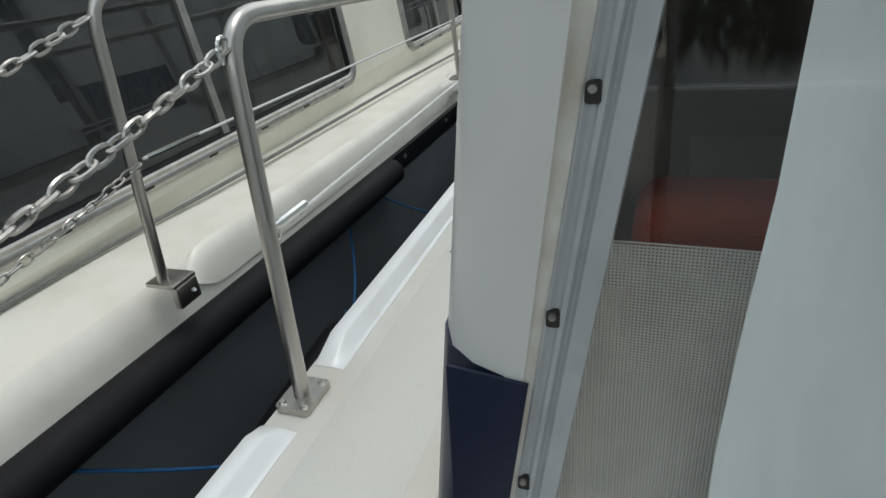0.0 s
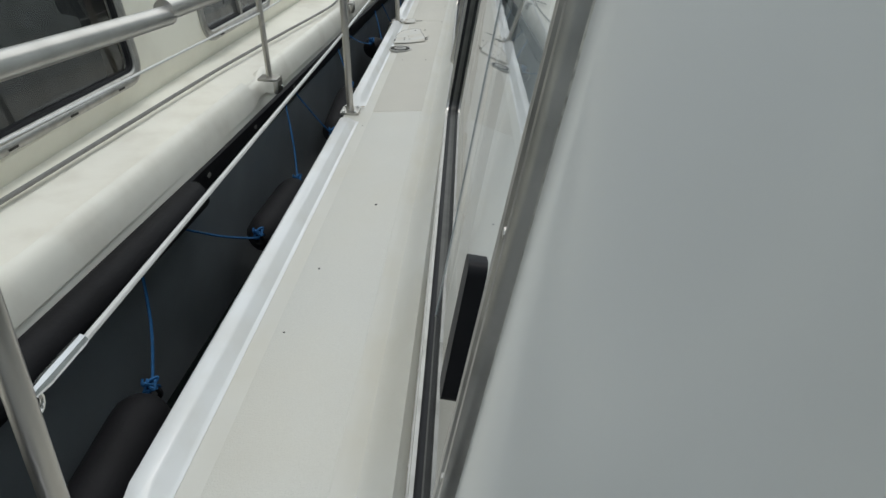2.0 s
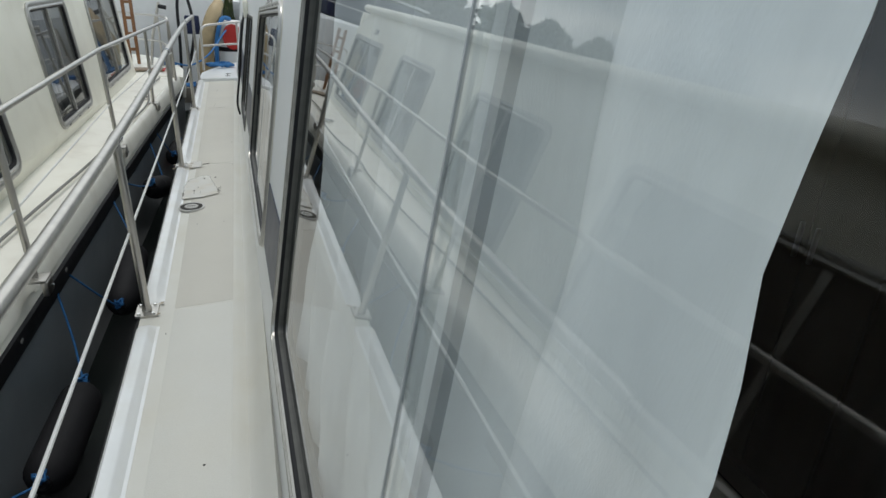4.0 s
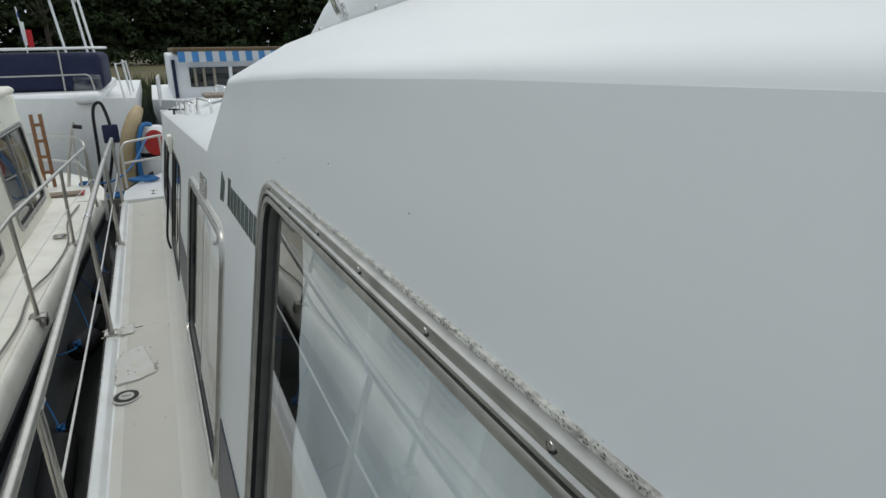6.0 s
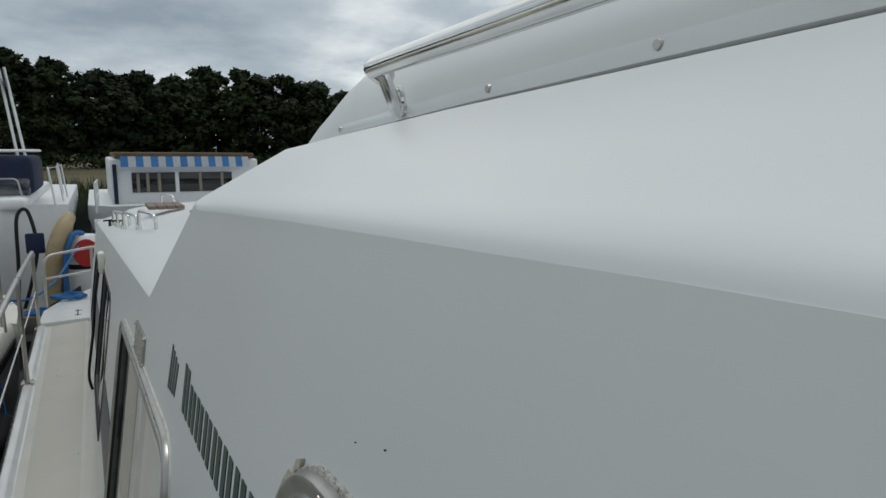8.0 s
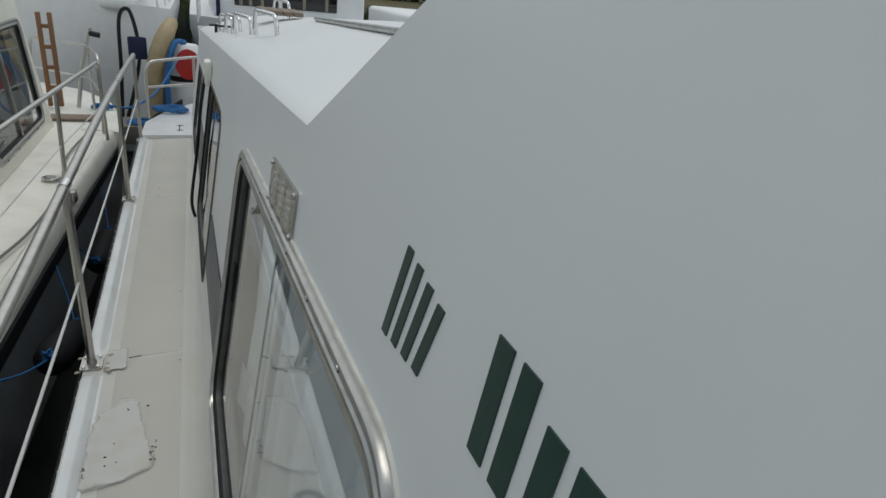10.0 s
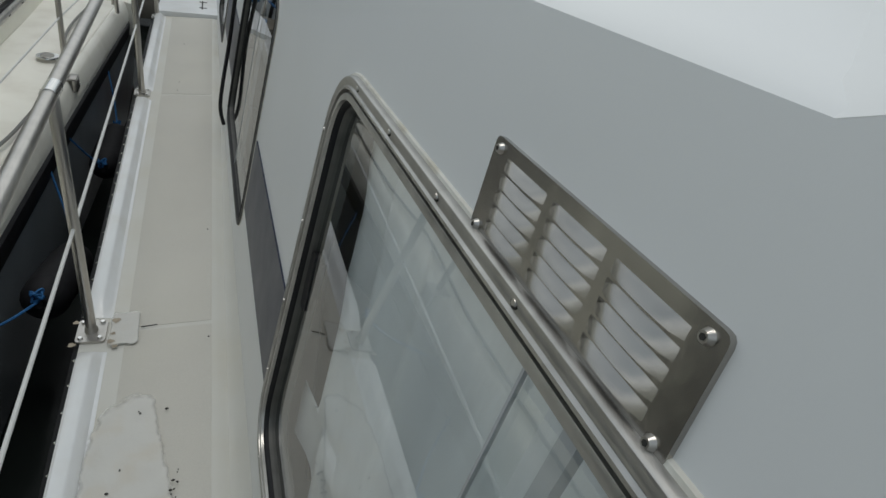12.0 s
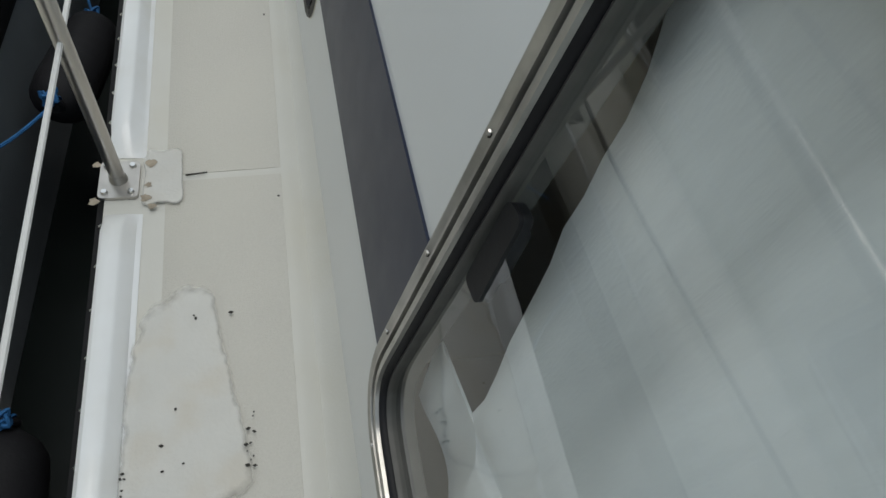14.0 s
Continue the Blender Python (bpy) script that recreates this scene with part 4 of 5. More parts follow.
def blob(pts, k=5, j=0.004, seed=0):
    s = smooth_path([(a, b, 0) for a, b in pts], k, True)
    return [(p.x + j * noise.noise((i * 0.9, seed, 0)), p.y + j * noise.noise((i * 0.9, seed, 5))) for i, p in enumerate(s)]


soft_spot(blob([(0.043, 2.945), (0.075, 2.944), (0.107, 2.944), (0.106, 3.0), (0.103, 3.062), (0.07, 3.064), (0.043, 3.064), (0.043, 3.0)], 4, 0.002), 0.0066, "repair_patch", PATCHM, "square patch of white paint beside the post", "patch")
soft_spot(blob([(0.040, 2.580), (0.052, 2.690), (0.090, 2.745), (0.152, 2.748), (0.173, 2.656), (0.196, 2.545), (0.212, 2.446), (0.165, 2.418), (0.125, 2.402), (0.045, 2.405), (0.042, 2.490)], 6, 0.0025), 0.0062, "repair_patch", PATCHM, "irregular patch of white filler with brown stains", "patch")
rs = random.Random(4)
for i in range(36):
    if i < 12:
        x, y = 0.214 + rs.uniform(-0.008, 0.006), rs.uniform(2.45, 2.55)
    elif i < 18:
        x, y = 0.044 + rs.uniform(-0.003, 0.004), rs.uniform(2.435, 2.49)
    elif i < 25:
        x, y = rs.uniform(0.09, 0.2), rs.uniform(2.42, 2.72)
    else:
        x, y = rs.uniform(0.08, 0.29), rs.uniform(-0.4, 5.5)
    a, s = rs.uniform(0, 3), rs.uniform(0.0008, 0.0024)
    poly = [(x + s * (1 + 0.5 * math.sin(k * 2.1 + i)) * math.cos(k * 1.05 + a) * 1.3, y + s * math.sin(k * 1.05 + a)) for k in range(6)]
    flat(poly, 0.0095, "paint_chip", GROUTD, "small dark chip in the deck paint", "chip")
# rust round the post feet
for k, (x, y, r) in enumerate(((0.052, 3.035, 0.007), (0.046, 2.955, 0.006), (-0.038, 2.955, 0.006), (-0.040, 3.04, 0.005), (0.050, 2.985, 0.004), (0.056, 1.315, 0.006), (0.050, 1.240, 0.005), (0.058, 2.935, 0.005))):
    soft_spot(blob([(x + 1.4 * r * math.cos(a) * (1 + 0.4 * math.sin(3 * a + k)), y + r * 1.3 * math.sin(a)) for a in [q * math.pi / 4 for q in range(8)]], 3, 0.003, k), 0.0030 if x < 0.03 else 0.0078, "rust_stain", RUST, "small rust stain beside the post foot", "stain")
# hairline crack by the square patch
flat([(0.112, 3.002), (0.15, 3.006), (0.15, 3.0075), (0.112, 3.0045)], 0.006, "paint_crack", GROUTD, "fine dark crack in the deck paint", "crack")
# black mould in the sealant above the aft side window
mould = bmesh.new()
for i in range(1000):
    t = rs.random()
    y = -0.62 + 1.27 * t
    z = 1.228 - 0.044 * (y + 0.698) / 1.402 + 0.0245 + min(0.009, abs(rs.gauss(0, 0.0030)))
    if noise.noise((y * 14, 0.0, 2.0)) + 0.25 * noise.noise((y * 60, 1.0, 0.0)) < -0.12:
        continue
    s = rs.uniform(0.0002, 0.0007)
    mould.faces.new([mould.verts.new(port(y + s * 1.7 * (1 + 0.5 * math.sin(k * 2.3 + i)) * math.cos(k * 1.05), z + s * math.sin(k * 1.05 + 0.4), 0.0042)) for k in range(6)])
tagged(part("mould_spots", mould, MOULD, smooth=False), "black mould spots in the sealant above the window", "mould", kind="stuff")
# small marks on the cabin side
for i, (y, z) in enumerate(((0.608, 1.247), (0.569, 1.259), (-0.40, 1.362), (-0.353, 1.292), (-0.409, 1.27), (-0.423, 1.26), (0.324, 1.291), (0.074, 1.291))):
    s = (0.0004, 0.0005, 0.0007, 0.0006, 0.0005, 0.0004, 0.0004, 0.0004)[i]
    tagged(part("stain_speck", slab([(y + s * math.cos(k * 1.05) * 1.6, z + s * (1 + 0.4 * math.sin(k * 3 + i)) * math.sin(k * 1.05)) for k in range(6)], port, 0.0012, 0.0012), GROUTD, smooth=False), "tiny dark speck on the white cabin side", "speck")

# louvred vent plate above window C
vt = thing("vent_plate", "stamped stainless steel louvred vent plate with four screws", "vent")
V = [(1.784, 0.927), (2.025, 0.911), (2.033, 0.985), (1.791, 1.001)]
vp = round_poly(V, 0.006, 3)
part("plate", slab(vp, port, 0.004, 0.0042), VENTM, vt)
vc = lambda u, v: tuple((Vector(V[0]).lerp(Vector(V[1]), u)).lerp(Vector(V[3]).lerp(Vector(V[2]), u), v))
for c in range(3):
    for r in range(5):
        u0, u1 = 0.085 + c * 0.285, 0.085 + c * 0.285 + 0.25
        vv = 0.17 + r * 0.155
        bm = bmesh.new()
        rowz = []
        for k in range(9):
            u = u0 + (u1 - u0) * k / 8
            e = math.sin(math.pi * min(1, max(0, (k / 8)))) ** 0.35 if 0 < k < 8 else 0.0
            rowz.append([bm.verts.new(port(*vc(u, vv + 0.085), 0.004)), bm.verts.new(port(*vc(u, vv + 0.03), 0.004 + 0.0030 * e)), bm.verts.new(port(*vc(u, vv - 0.02), 0.004 + 0.0046 * e)), bm.verts.new(port(*vc(u, vv - 0.03), 0.0035))])
        for a, b in zip(rowz, rowz[1:]):
            for q in range(3):
                bm.faces.new((a[q], a[q + 1], b[q + 1], b[q]))
        bmesh.ops.recalc_face_normals(bm, faces=bm.faces)
        part("louvre", bm, VENTM, vt)
for u, v in ((0.045, 0.1), (0.955, 0.1), (0.045, 0.9), (0.955, 0.9)):
    s = part("screw", cyl(port(*vc(u, v), 0.004), port(*vc(u, v), 0.0075), 0.0045, 0.003, 10), STEEL, vt)
    part("screw_slot", cyl(port(*vc(u, v), 0.0074), port(*vc(u, v), 0.0079), 0.0018, None, 6), GROUTD, s)

# maker's mark on the cabin side: plain dark green shapes
mk = thing("maker_mark", "dark green vinyl maker's mark on the cabin side", "lettering")
ty = lambda s: 1.235 - s * 0.47


def glyph(s0, s1, kind):
    w = s1 - s0
    H = 0.076
    zb = 1.038 + 0.020 * s0
    def bar(a, b, lo, hi):
        return [(ty(s0 + a * w), zb + lo * H), (ty(s0 + b * w), zb + lo * H), (ty(s0 + b * w), zb + hi * H), (ty(s0 + a * w), zb + hi * H)]
    return [bar(a, b, lo, hi) for a, b, lo, hi in kind]


for i in range(8):
    s0 = 0.01 + i * 0.1235
    top = 0.95 if i == 0 else 0.74
    for b in glyph(s0, s0 + 0.103, ((0.04, 0.40, 0.0, top), (0.60, 0.96, 0.0, top))):
        part("mark_shape", slab(b, port, 0.0012, 0.0012), GREENT, mk, smooth=False)
for i in range(4):
    y = 1.392 - 0.023 * i
    part("mark_bar", slab([(y, 1.020 + 0.003 * i), (y - 0.012, 1.020 + 0.003 * i), (y - 0.028, 1.099 - 0.004 * i), (y - 0.016, 1.099 - 0.004 * i)], port, 0.0012, 0.0012), GREENT, mk, smooth=False)

# brown tape patch at the corner of window B
tagged(part("tape_patch", slab([(0.743, 1.138), (0.737, 1.152), (0.726, 1.169), (0.715, 1.182), (0.707, 1.183), (0.701, 1.196), (0.690, 1.201), (0.693, 1.192), (0.701, 1.188), (0.702, 1.181), (0.718, 1.165), (0.731, 1.141)], port, 0.0035, 0.003), TAPEM, smooth=False), "torn strip of old brown tape", "tape")

# fixtures on the forward roof
for x, y in ((0.636, 3.59), (0.585, 4.12), (0.565, 4.56), (0.86, 4.95), (0.550, 5.00)):
    zz = edge_z(y) + min(0.15, 0.012 + 0.37 * (x - wx(y, 1)))
    h = thing("grab_handle", "polished steel grab handle on the roof", "grab handle", "roof grab handles", at=(x, y, zz))
    part("loop", tube(bend([(0.030, -0.140, -0.004), (0.026, -0.128, 0.082), (-0.026, 0.128, 0.082), (-0.030, 0.140, -0.004)], 0.04), 0.0085, 10), STEELP, h)
    for q in (-1, 1):
        part("foot", cyl((-0.030 * q, 0.140 * q, -0.016), (-0.030 * q, 0.140 * q, 0.008), 0.016, 0.013, 12), STEELP, h)
ht = thing("hatch_board", "weathered teak board lying on the forward roof", "board", at=(0.80, 4.55, edge_z(4.55) + 0.155))
for i in range(4):
    part("plank", box((-0.10 + 0.052 * i, -0.16, 0.0), (-0.052 + 0.052 * i, 0.16, 0.022), 0.003), WOODG, ht)
for i, (x, y) in enumerate(((0.50, 5.2), (0.55, 5.05))):
    c = thing("cleat", "small black deck cleat on the roof edge", "cleat", "roof cleats", at=(x, y, edge_z(y) + 0.04))
    part("horn", tube([(-0.04, 0.01, 0.022), (0, 0, 0.026), (0.04, -0.01, 0.022)], 0.006, 8), RUBBER, c)
    part("base", cyl((0, 0, -0.02), (0, 0, 0.026), 0.010, 0.008, 8), RUBBER, c)
nl = thing("navigation_light", "cream plastic navigation light on the cabin side", "lamp", at=port(4.27, 0.79, 0.0))
part("housing", box((-0.035, -0.05, -0.06), (0.0, 0.05, 0.06), 0.012, None, 3), CREAM, nl)
cbk = thing("shore_cable", "black power cable hanging beside the forward window", "cable")
part("cable", tube(smooth_path([port(4.40, 0.78, 0.02), port(4.36, 0.6, 0.03), port(4.40, 0.35, 0.025), port(4.33, 0.12, 0.03), (0.33, 4.3, 0.03)], 8), 0.008, 8), RUBBER, cbk)

# bow deck, bow rail and rope
bow_prof = [(-0.03, -0.06), (-0.028, 0.022), (0.0, 0.03), (1.0, 0.05), (2 * XC - 0.0, 0.03), (2 * XC + 0.03, -0.06)]


def bow_fn(y):
    k = max(0.0, (y - 6.5) / 2.0) ** 1.6
    return lambda a, b: Vector((XC + (a - XC) * (1 - 0.85 * k) + off(6) * (1 if a < 1 else 0), y, b))


tagged(part("deck_bow", sweep(bow_prof, [bow_fn(y) for y in (6.112, 6.6, 7.0, 7.4, 7.8, 8.1)]), GELT), "white moulded bow deck", "deck", kind="structure")
br = thing("bow_rail", "stainless steel bow rail with two bars", "guard rail")
part("post", tube(bend([(-0.03, 6.72, 0.03), (-0.02, 6.72, 0.49), (0.35, 6.95, 0.52), (0.9, 7.1, 0.52), (1.75, 7.7, 0.52)], 0.09, 8), 0.0125, 12), STEEL, br)
part("middle_bar", tube([(-0.028, 6.72, 0.285), (0.35, 6.95, 0.29), (0.9, 7.1, 0.29)], 0.011, 10), STEEL, br)
for x, y in ((0.35, 6.95), (0.9, 7.1)):
    part("post", cyl((x, y, 0.03), (x, y, 0.52), 0.0125, None, 12), STEEL, br)
lh = thing("latch", "black hinge marks on the bow deck hatch", "hinge", at=(0.22, 6.35, 0.034))
part("bar", box((-0.004, -0.11, 0), (0.004, 0.11, 0.004)), GROUTD, lh)
for q in (-0.08, 0.08):
    part("tab", box((-0.02, q - 0.004, 0), (0.03, q + 0.004, 0.004)), GROUTD, lh)


def rope_pile(cx, cy, cz, r, n, seed, lab):
    rr = random.Random(seed)
    pts = []
    for i in range(n):
        a = i * 0.9 + rr.uniform(-0.3, 0.3)
        q = r * (0.45 + 0.55 * rr.random())
        pts.append((cx + q * math.cos(a) * 1.2, cy + q * math.sin(a), cz + 0.012 + 0.05 * rr.random() * (1 - q / r / 1.3)))
    return tagged(part("rope_coil", tube(smooth_path(pts, 5), 0.0105, 6), ROPE), lab, "rope", "blue mooring ropes")


rope_pile(0.14, 7.0, 0.035, 0.14, 44, 3, "heap of blue mooring rope on the bow deck")

# cockpit behind the cabin, where the walk starts
tagged(part("floor_cockpit", box((0.0, -2.6, -0.52), (2.8, -0.86, -0.47)), DECK), "beige non-skid cockpit floor", "floor", kind="structure")
tagged(part("cockpit_riser", box((0.061, -0.822, -0.52), (0.44, -0.802, -0.001)), GELT), "white riser between cockpit and side deck", "wall", kind="structure")
tagged(part("cockpit_step", box((0.061, -0.862, -0.47), (0.44, -0.824, -0.16), 0.008), DECKW), "white step up from the cockpit to the side deck", "step", kind="structure")
tagged(part("cockpit_side", box((0.0, -2.6, -0.52), (0.06, -0.802, 0.0), 0.004), GELT), "white cockpit side", "wall", kind="structure")
tagged(part("cockpit_side", box((2.74, -2.6, -0.52), (2.83, -0.802, 0.3), 0.01), GELT), "white cockpit side", "wall", kind="structure")
tagged(part("transom", box((-0.03, -2.7, -0.52), (2.83, -2.602, 0.25), 0.01), GELT), "white transom", "wall", kind="structure")
tagged(part("deck_starboard", box((2.38, -0.8, -0.3), (2.83, 6.11, 0.0), 0.01), GELT), "white side deck of the far side", "deck", kind="structure")
# Unseen roof and posts, added to shade the cabin end and interior.
tagged(part("ceiling_cockpit", box((0.50, -2.5, 1.41), (2.30, -0.902, 1.47), 0.02), GEL), "added unseen white roof that shades the cabin end", "roof", kind="structure")
for x in (0.56, 2.24):
    tagged(part("roof_post", cyl((x, -2.42, -0.47), (x, -2.42, 1.412), 0.022), STEEL), "unseen stainless post under the added cockpit roof", "post", "cockpit roof posts", "structure")


# ---- the neighbouring boat ----
def nb(y):
    if y < 0.6:
        return -0.4161 + 0.05 * (y - 0.6)
    return -0.425 + 0.013 * y + 0.003 * y * y


def nfn(y):
    return lambda a, b: Vector((nb(y) - a, y, b))


nys = [-2.8, -1.0, -0.5, -0.18, 1.0, 2.0, 3.0, 4.0, 5.0, 6.2]
tagged(part("neighbour_deck", sweep([(-0.003, -0.075), (0.003, -0.03), (0.018, 0.012), (0.036, 0.031), (0.22, 0.040), (0.245, 0.050), (0.48, 0.055), (0.48, -0.075)], [nfn(y) for y in nys]), CREAM2), "cream moulded side deck of the neighbouring boat", "deck", kind="structure")
st = [(lambda y, k: (lambda a, b: Vector((nb(y) - a, y, b * k))))(y, k) for y, k in ((-0.275, 0.05), (-0.245, 0.22), (-0.215, 0.6), (-0.185, 0.9), (-0.15, 1.0), (1.41, 1.0), (1.46, 0.5), (1.56, 0.5), (1.61, 1.0), (2.9, 1), (4.4, 1.0), (6.2, 1.0))]
tagged(part("neighbour_bulwark", sweep([(-0.005, -0.05), (0.000, -0.015), (0.009, 0.020), (0.021, 0.045), (0.036, 0.053), (0.058, 0.036), (0.058, 0.0)], st), CREAM2), "cream rounded toe rail of the neighbouring boat", "toe rail", kind="structure")
nh = [(lambda y: (lambda a, b: Vector((nb(y) - a - max(0, y - 6.0) ** 2 * 0.1, y, b))))(y) for y in (-2.8, 0, 1.5, 3, 4.5, 6.1, 6.8, 7.6)]
tagged(part("neighbour_hull", sweep([(0.0, -0.17), (0.015, -0.45), (0.06, -0.85), (0.16, -1.25), (0.3, -1.25), (0.3, -0.17)], nh), HULLG), "dark grey painted hull of the neighbouring boat", "hull", kind="structure")
tagged(part("neighbour_rub_rail", sweep([(0.0, -0.073), (-0.012, -0.085), (-0.014, -0.12), (-0.006, -0.16), (0.03, -0.172), (0.03, -0.073)], nh), RUBBER), "scuffed black rubbing strake of the neighbouring boat", "rubbing strake", kind="structure")
tf = thing("tube_fender", "long black foam tube fender along the hull edge", "fender")
part("tube", tube([(nb(y) + 0.022, y, -0.118) for y in (-2.4, -1.5, -0.6, 0.0, 0.5, 0.755)], 0.048, 18), FOAM, tf)
part("lashing", tube([(nb(0.78) + 0.012 + 0.02 * math.cos(a), 0.785 + 0.006 * math.sin(3 * a), -0.115 + 0.03 * math.sin(a)) for a in [i * math.pi / 8 for i in range(16)]], 0.006, 6, True), RUBBER, tf)
for y in (0.88, 1.35, 1.9):
    tagged(part("scuff_mark", slab(blob([(y, -0.105), (y + 0.02, -0.10), (y + 0.03, -0.11), (y + 0.012, -0.117)], 3, 0.004, y), lambda a, b, o: Vector((nb(a) + 0.0145 + o, a, b)), 0.001, 0.001), GREYC, smooth=False), "pale scuff on the black strake", "scuff")

NS = Vector((1.0, 0.03, 0.12)).normalized()


def nwall(y, z, off=0.0):
    return Vector((-0.705 + 0.03 * min(y, 2.0) - 0.10 * (z - 0.05), y, z)) + NS * off


NW = [round_poly([(a, 0.165), (b, 0.165), (b, 0.80), (a, 0.80)], 0.06) for a, b in ((-1.75, 1.11), (1.70, 2.55), (3.38, 4.20), (4.86, 6.02))]
nside = [(-2.4, 0.03), (6.28, 0.03), (6.10, 0.90), (5.8, 1.06), (-2.4, 1.10)]
tagged(part("neighbour_wall", panel(nside, NW, nwall, 0.03), CREAM, smooth=False), "cream cabin side of the neighbouring boat with sliding windows", "wall", kind="structure")
for k, poly in enumerate(NW):
    w = thing("neighbour_window", "aluminium framed sliding window with dark tinted glass", "window", "neighbouring boat windows", "structure")
    part("window_frame", ring(poly, nwall, [(0.032, 0.0), (0.032, 0.008), (0.026, 0.012), (0.012, 0.012), (0.006, 0.008), (-0.004, 0.012), (-0.010, 0.008), (-0.012, -0.02)]), ALU, w)
    part("rubber_seal", ring(poly, nwall, [(-0.011, 0.006), (-0.02, 0.003), (-0.021, -0.01)]), RUBBER, w)
    part("pane", sheet(poly, nwall, -0.010), GLASS, w, smooth=False).visible_shadow = False
    a, b = min(p[0] for p in poly), max(p[0] for p in poly)
    mids = [a + (b - a) * t for t in ((0.715,) if k == 0 else (0.5,))]
    for m in mids:
        part("divider", slab([(m - 0.014, 0.16), (m + 0.014, 0.16), (m + 0.014, 0.80), (m - 0.014, 0.80)], nwall, 0.004, 0.012), ALU, w)
    for i in range(int((b - a) / 0.26)):
        y = a + 0.13 + 0.26 * i
        part("drain_slot", slab([(y - 0.018, 0.140), (y + 0.018, 0.140), (y + 0.018, 0.146), (y - 0.018, 0.146)], nwall, 0.0135, 0.002), GROUTD, w)
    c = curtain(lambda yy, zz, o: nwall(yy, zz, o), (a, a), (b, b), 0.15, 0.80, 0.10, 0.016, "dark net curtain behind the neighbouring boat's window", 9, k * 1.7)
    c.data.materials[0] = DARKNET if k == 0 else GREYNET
tagged(part("neighbour_roof", box((-2.9, -2.4, 1.06), (-0.68, 5.9, 1.13), 0.04, Matrix.Identity(4), 3), CREAM), "cream cabin roof of the neighbouring boat", "roof", kind="structure")
tagged(part("neighbour_front", box((-2.9, 6.10, 0.03), (-0.74, 6.16, 1.05), 0.02), CREAM), "cream front wall of the neighbouring cabin", "wall", kind="structure")
tagged(part("neighbour_back", box((-2.9, -2.42, 0.03), (-0.68, -2.36, 1.10), 0.02), CREAM), "cream back wall of the neighbouring cabin", "wall", kind="structure")
tagged(part("neighbour_far_wall", box((-3.0, -2.4, 0.03), (-2.92, 6.1, 1.1)), CREAM), "cream far wall of the neighbouring cabin", "wall", kind="structure")
tagged(part("neighbour_floor", box((-2.9, -2.4, 0.02), (-0.75, 6.1, 0.05)), DARKW), "dark floor of the neighbouring cabin", "floor", kind="structure")
tagged(part("neighbour_bow_deck", sweep([(-0.03, -0.17), (-0.02, 0.03), (0.05, 0.045), (2.4, 0.05), (2.5, -0.17)], [(lambda y, k: (lambda a, b: Vector((nb(6.2) - a - (0.9 * k if a < 1 else -0.9 * k), y, b))))(y, k) for y, k in ((6.2, 0), (6.8, 0.04), (7.4, 0.2), (7.9, 0.5), (8.2, 0.9))]), CREAM2), "cream bow deck of the neighbouring boat", "deck", kind="structure")
tagged(part("neighbour_hull", box((-3.05, -2.78, -1.2), (-0.80, 6.3, 0.015), 0.03), HULLG), "dark grey hull body of the neighbouring boat", "hull", kind="structure")
tagged(part("neighbour_deck", box((-3.06, -2.8, 0.0), (-0.90, -2.425, 0.05), 0.01), CREAM2), "cream aft deck of the neighbouring boat", "deck", kind="structure")
rg = bpy.data.curves.new("registration", "FONT")
rg.body, rg.size, rg.extrude = "89103 F", 0.075, 0.0008
ro = new("registration", rg)
ro.matrix_world = Matrix.Translation(nwall(5.20, 0.885, 0.002)) @ Matrix(((0, -0.10, 1, 0), (1, 0, 0.03, 0), (0, 1, 0.1, 0), (0, 0, 0, 1)))
rg.materials.append(HULLB)
tagged(ro, "black registration number on the cream cabin side", "lettering")

# its guard rail
nr = thing("neighbour_rail", "stainless steel guard rail of the neighbouring boat", "guard rail")
part("rail_tube", tube(bend([(-0.437, -0.345, 0.05), (-0.398, -0.320, 0.64), (-0.365, 1.50, 0.60), (-0.385, 3.30, 0.60), (-0.310, 4.70, 0.60), (-0.247, 5.80, 0.60), (-0.247, 5.87, 0.05)], 0.07, 8), 0.0120, 12), STEEL, nr)
FEET = ((-0.325, -0.437), (1.50, -0.352), (3.30, -0.362), (4.70, -0.322))
for y, x in FEET[1:]:
    p = part("post", cyl((x, y, 0.05), (-0.365 if y < 2 else (-0.385 if y < 4 else -0.310), y, 0.60), 0.0115, None, 12), STEEL, nr)
for y, x in FEET:
    f = part("foot_plate", box((x - 0.04, y - 0.035, 0.045), (x + 0.040, y + 0.035, 0.056), 0.003), STEEL, nr)
    part("foot_flange", box((x + 0.022, y - 0.033, -0.005), (x + 0.042, y + 0.033, 0.047), 0.004), STEEL, f)
    part("bolt", cyl((x + 0.041, y + 0.012, 0.020), (x + 0.047, y + 0.012, 0.016), 0.006, 0.004, 8), STEELP, f)
part("bow_loop", tube(bend([(nb(6) - 0.05, 6.05, 0.05), (nb(6) - 0.04, 6.1, 0.60), (-0.45, 6.9, 0.57), (-0.95, 7.4, 0.57), (-1.0, 7.45, 0.05)], 0.1, 8), 0.0115, 10), STEEL, nr)
part("bow_bar", tube([(nb(6) - 0.045, 6.08, 0.33), (-0.45, 6.9, 0.31), (-0.95, 7.4, 0.31)], 0.010, 8), STEEL, nr)
part("bow_post", cyl((-0.45, 6.9, 0.05), (-0.45, 6.9, 0.57), 0.0115, None, 10), STEEL, nr)
